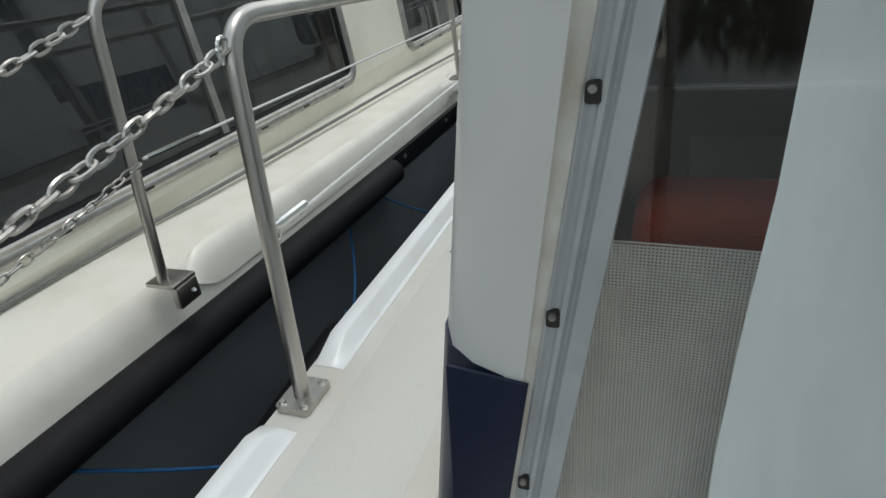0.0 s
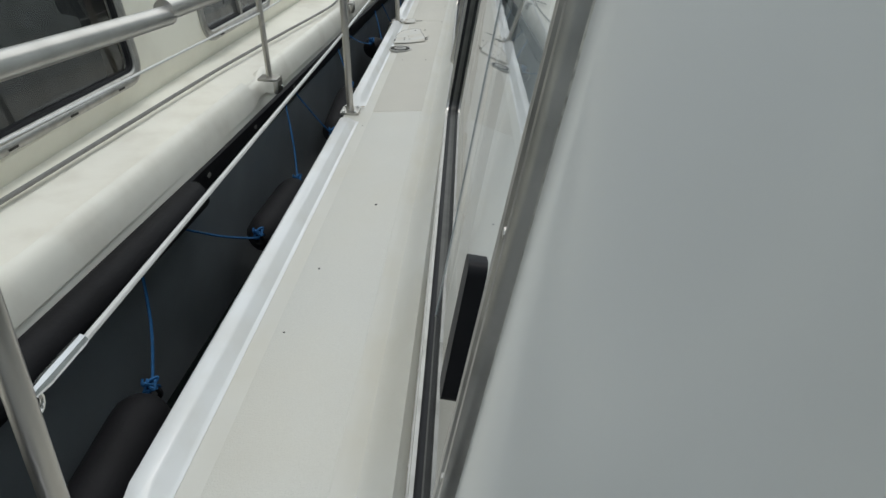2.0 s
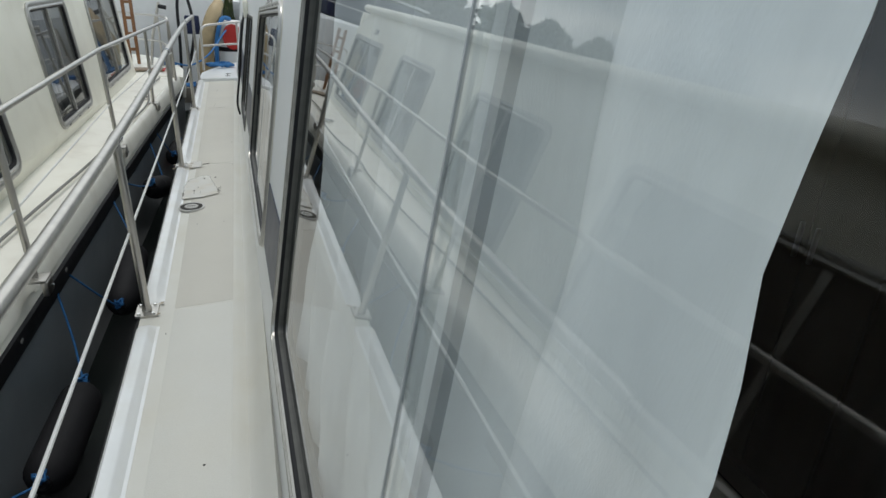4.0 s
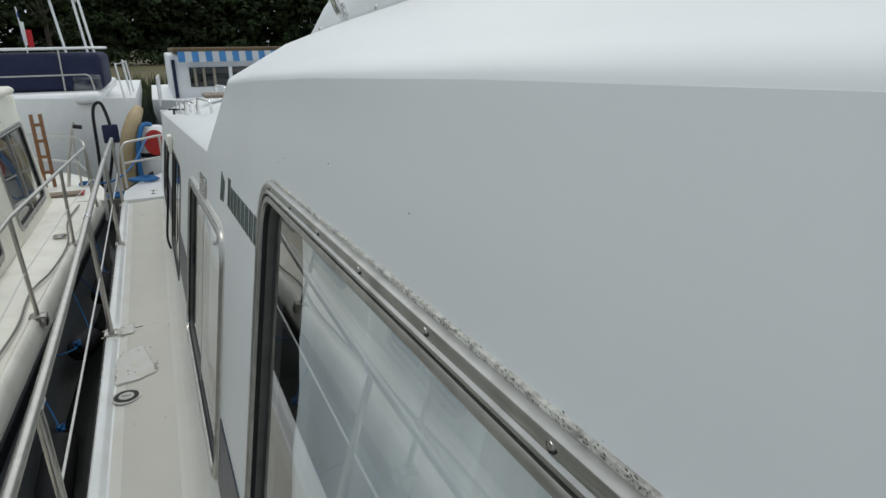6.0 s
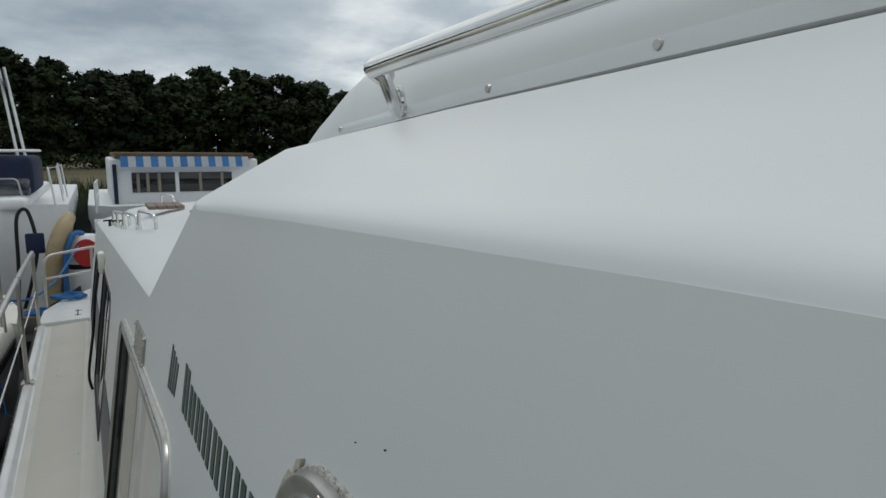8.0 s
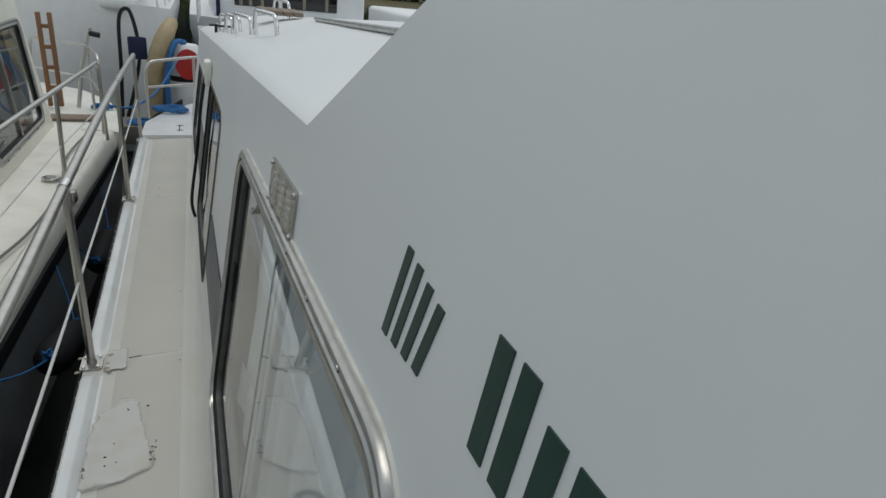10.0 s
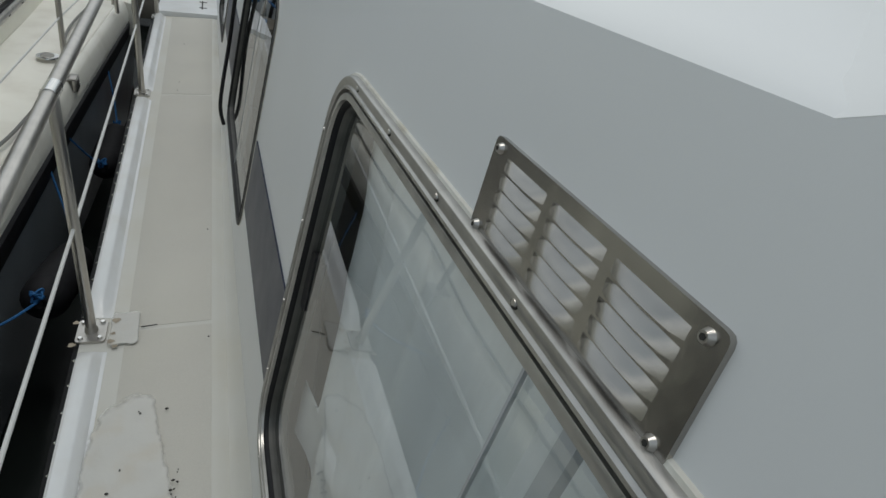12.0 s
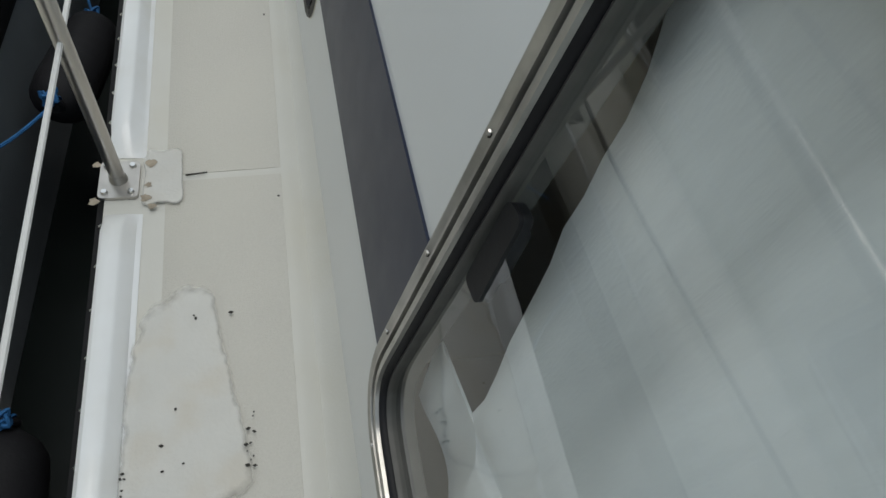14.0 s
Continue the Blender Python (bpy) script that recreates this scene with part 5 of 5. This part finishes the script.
part("lifeline", tube([(-0.400, -0.32, 0.33), (-0.358, 1.50, 0.30), (-0.373, 3.30, 0.30), (-0.316, 4.70, 0.31), (-0.247, 5.84, 0.31)], 0.0036, 6), LINEW, nr, "white coated wire")
part("turnbuckle", tube([(-0.400, -0.31, 0.33), (-0.396, -0.16, 0.328)], 0.0055, 8), STEELP, nr)
chain((-0.398, -0.335, 0.60), (nb(-0.8) + 0.05, -1.0, 0.44), 0.012, 0.030, "steel gate chain of the neighbouring boat")
chain((-0.398, -0.335, 0.325), (nb(-0.8) + 0.05, -1.0, 0.19), 0.012, 0.024, "small steel chain of the neighbouring boat", 0.0022)
tagged(part("deck_cable", tube(smooth_path([(-0.76, -2.2, 0.062), (-0.725, -0.5, 0.062), (-0.670, 0.185, 0.062), (-0.63, 0.8, 0.062), (-0.585, 1.5, 0.062), (-0.535, 2.03, 0.062), (-0.50, 2.4, 0.060), (-0.455, 2.85, 0.058), (-0.435, 3.2, 0.056), (-0.45, 3.7, 0.056), (-0.385, 4.1, 0.056), (-0.36, 4.7, 0.056), (-0.43, 5.4, 0.056), (-0.40, 6.0, 0.056)], 8), 0.0065, 8), GREYC), "grey shore power cable lying along the deck", "cable")
c = thing("filler_cap", "round metal filler cap on the cream deck", "filler cap", "filler caps", at=(-0.44, 4.95, 0.053))
part("flange", cyl((0, 0, 0), (0, 0, 0.006), 0.05, 0.048, 24), STEELP, c)
part("lid", cyl((0, 0, 0.004), (0, 0, 0.009), 0.03, 0.027, 20), STEEL, c)
# wooden ladder and mat on its bow
ld = thing("boarding_ladder", "varnished wooden boarding ladder leaning on the cabin front", "ladder")
for x in (-0.78, -0.70):
    part("rail", box((x - 0.016, 6.95, 0.06), (x + 0.016, 6.99, 0.80), 0.005), WOOD, ld)
for z in (0.2, 0.36, 0.52, 0.68):
    part("rung", box((-0.77, 6.955, z), (-0.71, 6.985, z + 0.03), 0.004), WOOD, ld)
mt = thing("deck_mat", "dark red and black mat on the bow deck", "mat")
part("mat", box((-0.72, 6.45, 0.054), (-0.42, 6.62, 0.072), 0.006), WOODG, mt)
part("edge", box((-0.42, 6.45, 0.054), (-0.40, 6.62, 0.070), 0.004), REDP, mt)
dv = thing("davit", "dark steel davit post on the bow", "davit")
part("post", tube([(-0.58, 7.0, 0.05), (-0.53, 7.0, 0.35), (-0.43, 7.0, 0.70)], 0.016, 10), STEEL, dv)
part("head", cyl((-0.44, 7.0, 0.66), (-0.36, 7.0, 0.645), 0.022, None, 12), RUBBER, dv)
rope_pile(-0.40, 6.95, 0.05, 0.07, 20, 8, "small heap of blue rope on the neighbouring bow")
tagged(part("mooring_line", tube(smooth_path([(-0.38, 6.9, 0.1), (-0.2, 7.2, 0.02), (0.0, 7.6, 0.10), (0.15, 8.4, 0.25), (0.22, 9.0, 0.30)], 6), 0.010, 8), ROPE), "blue mooring line between the bows", "rope", "blue mooring ropes")


# fenders in the gap, with blue lines
def fender(p0, p1, to0, to1, r=0.075):
    p0, p1 = Vector(p0) - Vector((0.02, 0, 0)), Vector(p1) - Vector((0.02, 0, 0))
    to0, to1 = [(nb(q[1]) + 0.004, q[1], q[2]) for q in (to0, to1)]
    f = thing("fender", "scuffed black cylinder fender floating between the hulls", "fender", "hanging fenders", at=p0)
    d = p1 - p0
    L = d.length
    m = d.to_track_quat("Z", "Y").to_matrix().to_4x4()
    bm = bmesh.new()
    zs = [(0.0, 0.012), (0.012, 0.03), (0.03, r * 0.72), (0.06, r * 0.95), (0.10, r), (L - 0.1, r), (L - 0.06, r * 0.95), (L - 0.03, r * 0.7), (L - 0.012, 0.03), (L, 0.012)]
    rg_ = [[bm.verts.new(m @ Vector((q * math.cos(a), q * math.sin(a), zz))) for a in [k * math.pi / 9 for k in range(18)]] for zz, q in zs]
    for a, b in zip(rg_, rg_[1:]):
        for k in range(18):
            bm.faces.new((a[k], b[k], b[(k + 1) % 18], a[(k + 1) % 18]))
    bm.faces.new(rg_[0])
    bm.faces.new(rg_[-1][::-1])
    bmesh.ops.recalc_face_normals(bm, faces=bm.faces)
    part("body", bm, FOAM, f)
    for e, to in ((Vector((0, 0, 0)), to0), (d, to1)):
        t = Vector(to) - p0
        part("eye", tube([e + Vector((0.018 * math.cos(a), 0.004, 0.012 + 0.018 * math.sin(a))) for a in [k * math.pi / 6 for k in range(12)]], 0.007, 6, True), RUBBER, f)
        part("line", tube(smooth_path([e + Vector((0, 0, 0.02)), e.lerp(t, 0.5) + Vector((0.006, 0.012, -0.012)), t], 6), 0.0042, 6), ROPE, f)
        kn = []
        for i in range(26):
            a = i * 1.15
            kn.append(e + Vector((0.016 * math.cos(a), 0.014 * math.sin(a * 1.3), 0.02 + 0.0016 * i + 0.008 * math.sin(a * 2))))
        part("knot", tube(smooth_path(kn, 3), 0.004, 5), ROPE, f)
    return f


fender((-0.315, 0.20, -0.43), (-0.325, -0.34, -0.50), (-0.405, 0.43, -0.13), (-0.45, -0.75, -0.10))
fender((-0.285, 1.58, -0.47), (-0.295, 1.04, -0.45), (-0.345, 1.79, -0.14), (-0.40, 0.57, -0.12))
fender((-0.235, 2.70, -0.36), (-0.245, 2.18, -0.46), (-0.285, 2.88, -0.14), (-0.335, 1.95, -0.14))
fender((-0.205, 3.95, -0.40), (-0.215, 3.45, -0.26), (-0.26, 4.15, -0.12), (-0.275, 3.10, -0.10))
fender((-0.195, 5.20, -0.42), (-0.20, 4.68, -0.40), (-0.245, 5.4, -0.12), (-0.255, 4.45, -0.12))

# ---- water and land ----
def grid_sheet(xs, ys, fz):
    bm = bmesh.new()
    g = [[bm.verts.new((x, y, fz(x, y))) for x in xs] for y in ys]
    for a, b in zip(g, g[1:]):
        for i in range(len(a) - 1):
            bm.faces.new((a[i], a[i + 1], b[i + 1], b[i]))
    return bm


tagged(part("water", grid_sheet([-400, -60, -10, -3, 0, 3, 10, 60, 400], [-400, -60, -10, 0, 8, 16, 40], lambda x, y: -0.72), WATER), "dark still marina water", "water", kind="structure")


def land_z(x, y):
    # Unseen bank, raised to carry the woods added behind the moorings.
    if y < -44:
        return -1.6 + 1.1 * min(1, (-44 - y) / 6.0)
    if y < 30:
        return -1.6
    b = min(1, max(0, (y - 30) / 5.0))
    b = b * b * (3 - 2 * b)
    return -1.6 + 0.95 * b - 0.004 * min(60, max(0, y - 36)) + 0.12 * noise.noise((x * 0.06, y * 0.06, 0)) + (0.25 * noise.noise((x * 0.5, y * 0.4, 3)) if 31 < y < 37 else 0)


ly = [-3000, -300, -70, -52, -50, -47, -44, 0, 26] + [30 + 1.0 * i for i in range(9)] + [42, 48, 56, 66, 78, 92, 120, 200, 500, 1500, 3000]
lx = [-3000, -800, -200] + [-100 + 4 * i for i in range(51)] + [200, 800, 3000]
tagged(part("ground", grid_sheet(lx, ly, land_z), GRASS), "dry yellow green meadow beyond the water", "ground", kind="structure")


def leaves(bm, centre, rad, n, size, rr, squash=0.8):
    for i in range(n):
        d = Vector((rr.gauss(0, 1), rr.gauss(0, 1), rr.gauss(0, 1))).normalized()
        p = Vector(centre) + Vector((d.x * rad, d.y * rad, d.z * rad * squash)) * (0.55 + 0.5 * rr.random())
        s = size * rr.uniform(0.5, 1.3)
        a = Vector((rr.gauss(0, 1), rr.gauss(0, 1), rr.gauss(0, 0.6))).normalized()
        b = a.cross(d + Vector((0.01, 0.02, 0.3))).normalized()
        q = [p + a * s, p + b * s * 0.7, p - a * s * 0.8 + d * s * 0.3, p - b * s * 0.6]
        bm.faces.new([bm.verts.new(v) for v in q])


def tree(x, y, h, w, seed, sparse=False):
    rr = random.Random(seed)
    z0 = land_z(x, y) - 0.1
    t = thing("tree", "tall dark green broadleaf tree in the row behind the meadow", "tree", "trees behind the meadow", at=(x, y, z0))
    bm = bmesh.new()
    th = h * 0.5
    add_tube(bm, [(0, 0, 0), (0.1, 0, th * 0.4), (0.2 * rr.uniform(-1, 1), 0.2, th), (0.3 * rr.uniform(-1, 1), 0.2, h * 0.82)], lambda u: h * 0.026 * (1.05 - u), 8)
    tips = []
    for i in range(7):
        a = i * 2.4 + rr.random()
        s = Vector((0, 0, h * rr.uniform(0.25, 0.55)))
        e_ = s + Vector((math.cos(a) * w * 0.7, math.sin(a) * w * 0.7, h * rr.uniform(0.12, 0.3)))
        add_tube(bm, [s, s.lerp(e_, 0.5) + Vector((0, 0, 0.3)), e_], lambda u: h * 0.010 * (1.1 - u), 5)
        tips.append(e_)
    part("trunk", bm, BARK, t)
    bm = bmesh.new()
    nbl = 74 if not sparse else 16
    for i in range(nbl):
        k = i / nbl
        zz = h * (0.10 + 0.86 * k ** 0.9)
        prof_w = w * (0.75 + 0.35 * math.sin(k * 3.0)) * math.sqrt(max(0.05, 1 - max(0, (k - 0.55) / 0.48) ** 2))
        a = rr.uniform(0, 6.28)
        q = prof_w * math.sqrt(rr.random()) * 0.95
        r = w * rr.uniform(0.22, 0.46) * (1.0 if k < 0.8 else 0.72)
        leaves(bm, (math.cos(a) * q, math.sin(a) * q, zz), r, 85 if not sparse else 60, 0.47 if not sparse else 0.22, rr)
    part("crown", bm, LEAF, t, smooth=False)
    return t


rt = random.Random(11)
xs_ = [-60, -50, -41, -33, -26, -19.5, -13.5, -8.2, -3.5, 1.5, 6.5, 11.2, 15.8, 20.6, 25.4, 30.5, 37, 45, 54, 64]
hts = {-13.5: 12.6, -8.2: 14.7, -3.5: 13.9, 1.5: 12.9, 6.5: 12.9, 11.2: 12.8, 15.8: 14.6, 20.6: 14.5, 25.4: 13.7, 30.5: 13.0}
for i, x in enumerate(xs_):
    tree(x, 95 + rt.uniform(-2.5, 3), hts.get(x, rt.uniform(10, 12.5)), rt.uniform(3.4, 4.3), 20 + i)
tree(-7.2, 62, 9.6, 2.6, 77, True)
bm = bmesh.new()
rr = random.Random(5)
for i in range(150):
    x = -62 + i * 0.84
    leaves(bm, (x, 89 + rr.uniform(-0.8, 0.8), land_z(x, 89) + 0.9 + rr.uniform(-0.2, 0.25)), rr.uniform(0.9, 1.4), 46, 0.26, rr, 0.9)
tagged(part("hedge", bm, LEAF2, smooth=False), "dark green hedge along the far side of the meadow", "hedge", kind="stuff")
# Unseen woods, added behind so the window reflections turn darker.
bm = bmesh.new()
for i in range(230):
    x = -75 + i * 0.66
    for k in range(3):
        leaves(bm, (x + rr.uniform(-0.8, 0.8), -56 + rr.uniform(-2.5, 2.5), land_z(x, -56) + 1.2 + 2.3 * k + rr.uniform(-0.5, 0.6)), rr.uniform(1.5, 2.2), 26, 0.6, rr, 0.9)
tagged(part("woodland", bm, LEAF, smooth=False), "added unseen dark green woodland that darkens the glass reflections", "woodland", kind="stuff")
bm = bmesh.new()
for i in range(2600):
    x, y = rr.uniform(-14, 14), rr.uniform(31.5, 36.5)
    z = land_z(x, y)
    h = rr.uniform(0.4, 1.0)
    a = rr.uniform(0, 3.14)
    q = Vector((math.cos(a), math.sin(a), 0)) * 0.06
    p = Vector((x, y, z - 0.05))
    bm.faces.new([bm.verts.new(v) for v in (p - q, p + q, p + Vector((rr.uniform(-0.2, 0.2), rr.uniform(-0.2, 0.2), h)))])
tagged(part("reeds", bm, REED, smooth=False), "tall green reeds along the bank", "reeds", kind="stuff")

# ---- moored boats ahead ----
tagged(part("jetty", box((-6, 8.35, -0.62), (6.0, 8.85, -0.42), 0.01), PONT), "grey wooden jetty across the bows", "jetty", kind="structure")


def hull_bm(x0, x1, y0, y1, zt, zb=-0.9, flare=0.12, bowlen=1.4, sgn=1):
    st = []
    n = 9
    for i in range(n):
        t = i / (n - 1)
        y = y0 + (y1 - y0) * t
        k = max(0.0, 1 - (y - y0) / bowlen) if sgn > 0 else max(0.0, 1 - (y1 - y) / bowlen)
        k = k ** 2.0
        st.append((lambda y, k: (lambda a, b: Vector((((x0 + x1) / 2) + a * (x1 - x0) / 2 * (1 - 0.9 * k) * (1 - flare * (1 - b)), y - (0.25 * b * k if sgn > 0 else -0.25 * b * k), zb + (zt + 0.12 * k - zb) * b))))(y, k))
    return sweep([(-1, 1), (-1.02, 0.85), (-0.97, 0.4), (-0.85, 0.0), (0.85, 0.0), (0.97, 0.4), (1.02, 0.85), (1, 1), (0, 1.02)], st)


cr_ = thing("motor_cruiser", "white motor cruiser with a navy blue canvas canopy", "boat")
part("hull", hull_bm(-2.9, 0.10, 9.0, 15.5, 0.72, bowlen=0.5), WHITEP, cr_)
part("coachroof", box((-2.6, 9.25, 0.70), (-0.30, 14, 0.86), 0.06, None, 3), WHITEP, cr_)
part("canopy", box((-2.5, 9.6, 0.86), (-0.24, 11.4, 1.36), 0.09, None, 3), NAVYC, cr_)
part("windscreen", box((-0.62, 9.52, 0.86), (-0.28, 9.60, 1.08), 0.02), GLASS, cr_)
part("canopy_rail", tube(bend([(-2.5, 9.5, 1.40), (-0.36, 9.5, 1.42), (-0.22, 9.75, 1.42), (-0.25, 11.3, 1.42)], 0.1), 0.018, 8), WHITEP, cr_)
part("front_rail", tube(bend([(-2.5, 9.45, 1.07), (-0.40, 9.45, 1.08), (-0.36, 9.5, 0.8)], 0.06), 0.011, 8), STEEL, cr_)
for x in (-0.72, -1.6):
    part("rail_post", cyl((x, 9.47, 0.82), (x, 9.5, 1.41), 0.011, None, 8), STEEL, cr_)
for x0, x1 in ((-0.66, -0.80), (-0.40, -0.52), (-0.32, -0.46)):
    part("mast_tube", tube([(x0, 9.8, 1.36), (x1, 9.9, 2.45)], 0.017, 8), WHITEP, cr_)
bm = bmesh.new()
gg = []
for i in range(9):
    u = i / 8
    gg.append([bm.verts.new((-1.75 + 1.32 * u, 9.7 + 0.9 * v, 2.46 + 0.10 * math.sin(u * 3.14) - (0.30 if u == 1 else 0.0) * 1 - 0.02 * v)) for v in (0, 0.33, 0.66, 1)])
for a, b in zip(gg, gg[1:]):
    for i in range(3):
        bm.faces.new((a[i], a[i + 1], b[i + 1], b[i]))
bmesh.ops.solidify(bm, geom=bm.faces[:], thickness=0.02)
part("bimini", bm, NAVYC, cr_, "navy canvas sun top")
for k, (x, y) in enumerate(((0.02, 9.6), (0.08, 10.4), (0.10, 11.3), (0.02, 12.2))):
    part("guard_post", cyl((x - 0.05, y, 0.72), (x - 0.10, y, 1.22), 0.012, None, 8), WHITEP, cr_)
part("guard_wire", tube([(-0.08, 9.6, 1.2), (-0.02, 10.4, 1.2), (0.0, 11.3, 1.2), (-0.08, 12.2, 1.2)], 0.008, 6), STEEL, cr_)
part("flag_staff", cyl((-1.12, 9.9, 1.36), (-1.16, 9.95, 1.95), 0.010, None, 8), WHITEP, cr_)
fl = part("flag", box((-1.155, 9.93, 1.52), (-1.14, 9.94, 1.88)), FLAGB, cr_)
part("flag_red", box((-1.10, 9.93, 1.42), (-1.03, 9.94, 1.66)), FLAGR, cr_)
part("flag_white", box((-1.138, 9.93, 1.46), (-1.102, 9.94, 1.76)), WHITEP, cr_)
hs_ = thing("black_hose", "black hose looped over the cruiser's bow", "hose")
part("hose", tube(smooth_path([(-0.46, 8.93, -0.45), (-0.42, 8.9, 0.1), (-0.40, 8.9, 0.6), (-0.34, 8.92, 0.74), (-0.27, 8.92, 0.68), (-0.22, 8.9, 0.30), (-0.30, 8.9, -0.1), (-0.42, 8.9, -0.5)], 8), 0.020, 8), RUBBER, hs_)
cn = thing("canvas_bag", "navy canvas cover hung on the cruiser's bow", "cover")
part("cover", box((-0.33, 8.86, 0.22), (-0.14, 8.92, 0.46), 0.02, pose(0, 0, 0, 0, 0, 0)), NAVYC, cn)
tnf = thing("bow_fender", "tan curved fender on the cruiser's bow", "fender")
part("body", tube(smooth_path([(-0.12, 8.9, -0.50), (-0.10, 8.88, -0.1), (-0.03, 8.85, 0.25), (0.06, 8.9, 0.50), (0.13, 9.1, 0.62)], 6), lambda u: 0.05 + 0.055 * math.sin(math.pi * min(1, 0.15 + 0.75 * u)), 12), TAN, tnf)

sb = thing("awning_boat", "white cabin boat with a blue and white striped awning", "boat")
part("hull", hull_bm(0.30, 3.6, 10.6, 17.0, 0.52, bowlen=1.6), WHITEP, sb)
part("cabin", box((0.66, 12.05, 0.45), (3.1, 15.6, 1.30), 0.05, None, 3), WHITEP, sb)
wn_ = part("window", box((0.98, 12.02, 0.72), (2.62, 12.06, 1.06), 0.01), DARKGL, sb)
part("mullion", box((1.66, 12.0, 0.70), (1.72, 12.07, 1.08)), WHITEP, wn_)
for x in (1.05, 1.20, 1.38, 2.05, 2.42):
    part("drape", box((x, 12.012, 0.73), (x + 0.05, 12.024, 1.05), 0.004), LINING, wn_)
part("corner_strip", box((0.70, 12.0, 0.52), (0.76, 12.06, 1.20), 0.01), NAVYC, sb)
aw = part("roof", box((0.74, 11.9, 1.32), (3.0, 15.0, 1.40), 0.02), BROWN, sb)
for i in range(18):
    x = 0.82 + 0.115 * i
    bm = bmesh.new()
    q = [bm.verts.new(v) for v in ((x, 11.88, 1.335), (x + 0.115, 11.88, 1.335), (x + 0.115, 11.80, 1.16), (x, 11.80, 1.16))]
    bm.faces.new(q)
    bmesh.ops.solidify(bm, geom=bm.faces[:], thickness=0.012)
    part("awning_stripe", bm, BLUEST if i % 2 == 0 else WHITEST, sb, smooth=False)
part("rub_band", box((0.31, 10.9, 0.02), (0.36, 13, 0.08)), RUBBER, sb)
for x, y in ((0.42, 10.9), (0.44, 11.6), (0.46, 12.2)):
    part("guard_post", cyl((x, y, 0.5), (x, y, 0.95), 0.014, None, 8), WHITEP, sb)
for z in (0.72, 0.94):
    part("guard_bar", tube([(0.42, 10.9, z), (0.44, 11.6, z), (0.46, 12.2, z)], 0.012, 8), WHITEP, sb)
rf = thing("round_fender", "white fender with a red round cap and black bands", "fender", at=(0.25, 9.0, 0.0))
part("body", tube([(0, 0, -0.48), (0, 0, -0.40), (0, 0, 0.30), (0, 0, 0.40)], lambda u: 0.19 - 0.05 * (abs(u - 0.5) > 0.4), 20), WHITEP, rf)
part("cap", tube([(0.03, -0.18, 0.20), (0.03, -0.215, 0.20)], 0.135, 20, False, 1.25), REDP, rf)
for z in (-0.36, 0.0):
    part("band", tube([(0, 0, z), (0, 0, z + 0.06)], 0.194, 20), RUBBER, rf)
tagged(part("fender_line", tube(smooth_path([(0.05, 8.75, -0.30), (0.06, 8.75, 0.1), (0.15, 8.8, 0.42), (0.25, 9.0, 0.42)], 5), 0.03, 7), ROPE), "thick blue rope bundle hung beside the fender", "rope", "blue mooring ropes")
rope_pile(-0.20, 8.5, -0.42, 0.15, 40, 6, "heap of blue rope on the jetty")

# boat on the far side
ob_ = thing("starboard_boat", "white cabin boat moored on the far side", "boat")
part("hull", box((3.20, -4, -0.9), (5.8, 8, 0.05), 0.05), WHITEP, ob_)
part("cabin", box((3.65, -3.5, 0.05), (5.6, 6.5, 1.05), 0.06, None, 3), WHITEP, ob_)
for i in range(4):
    wv = part("window", box((3.63, -2.6 + 2.2 * i, 0.42), (3.66, -1.2 + 2.2 * i, 0.85), 0.01), DARKGL, ob_)
part("rail", tube([(3.27, -3.5, 0.6), (3.27, 6.5, 0.6)], 0.012, 8), STEEL, ob_)
part("wire", tube([(3.27, -3.5, 0.32), (3.27, 6.5, 0.32)], 0.006, 6), STEEL, ob_)
for i in range(7):
    part("rail_post", cyl((3.27, -3.4 + 1.6 * i, 0.04), (3.27, -3.4 + 1.6 * i, 0.6), 0.012, None, 8), STEEL, ob_)
bt = thing("far_boat", "low white boat roof on the far side", "boat")
part("roof", box((3.9, 11.7, -0.8), (6.2, 15.0, 0.80), 0.08, None, 3), WHITEP, bt)
hn = thing("twin_horn", "white twin horn with a black mouth on a far roof", "horn", at=(4.75, 12.2, 0.79))
part("bell", tube(smooth_path([(-0.25, 0, 0.20), (0.0, 0, 0.16), (0.3, 0, 0.10)], 5), lambda u: 0.20 - 0.06 * u, 14), WHITEP, hn)
part("mouth", cyl((-0.05, -0.20, 0.20), (-0.05, -0.23, 0.20), 0.11, None, 16), RUBBER, hn)
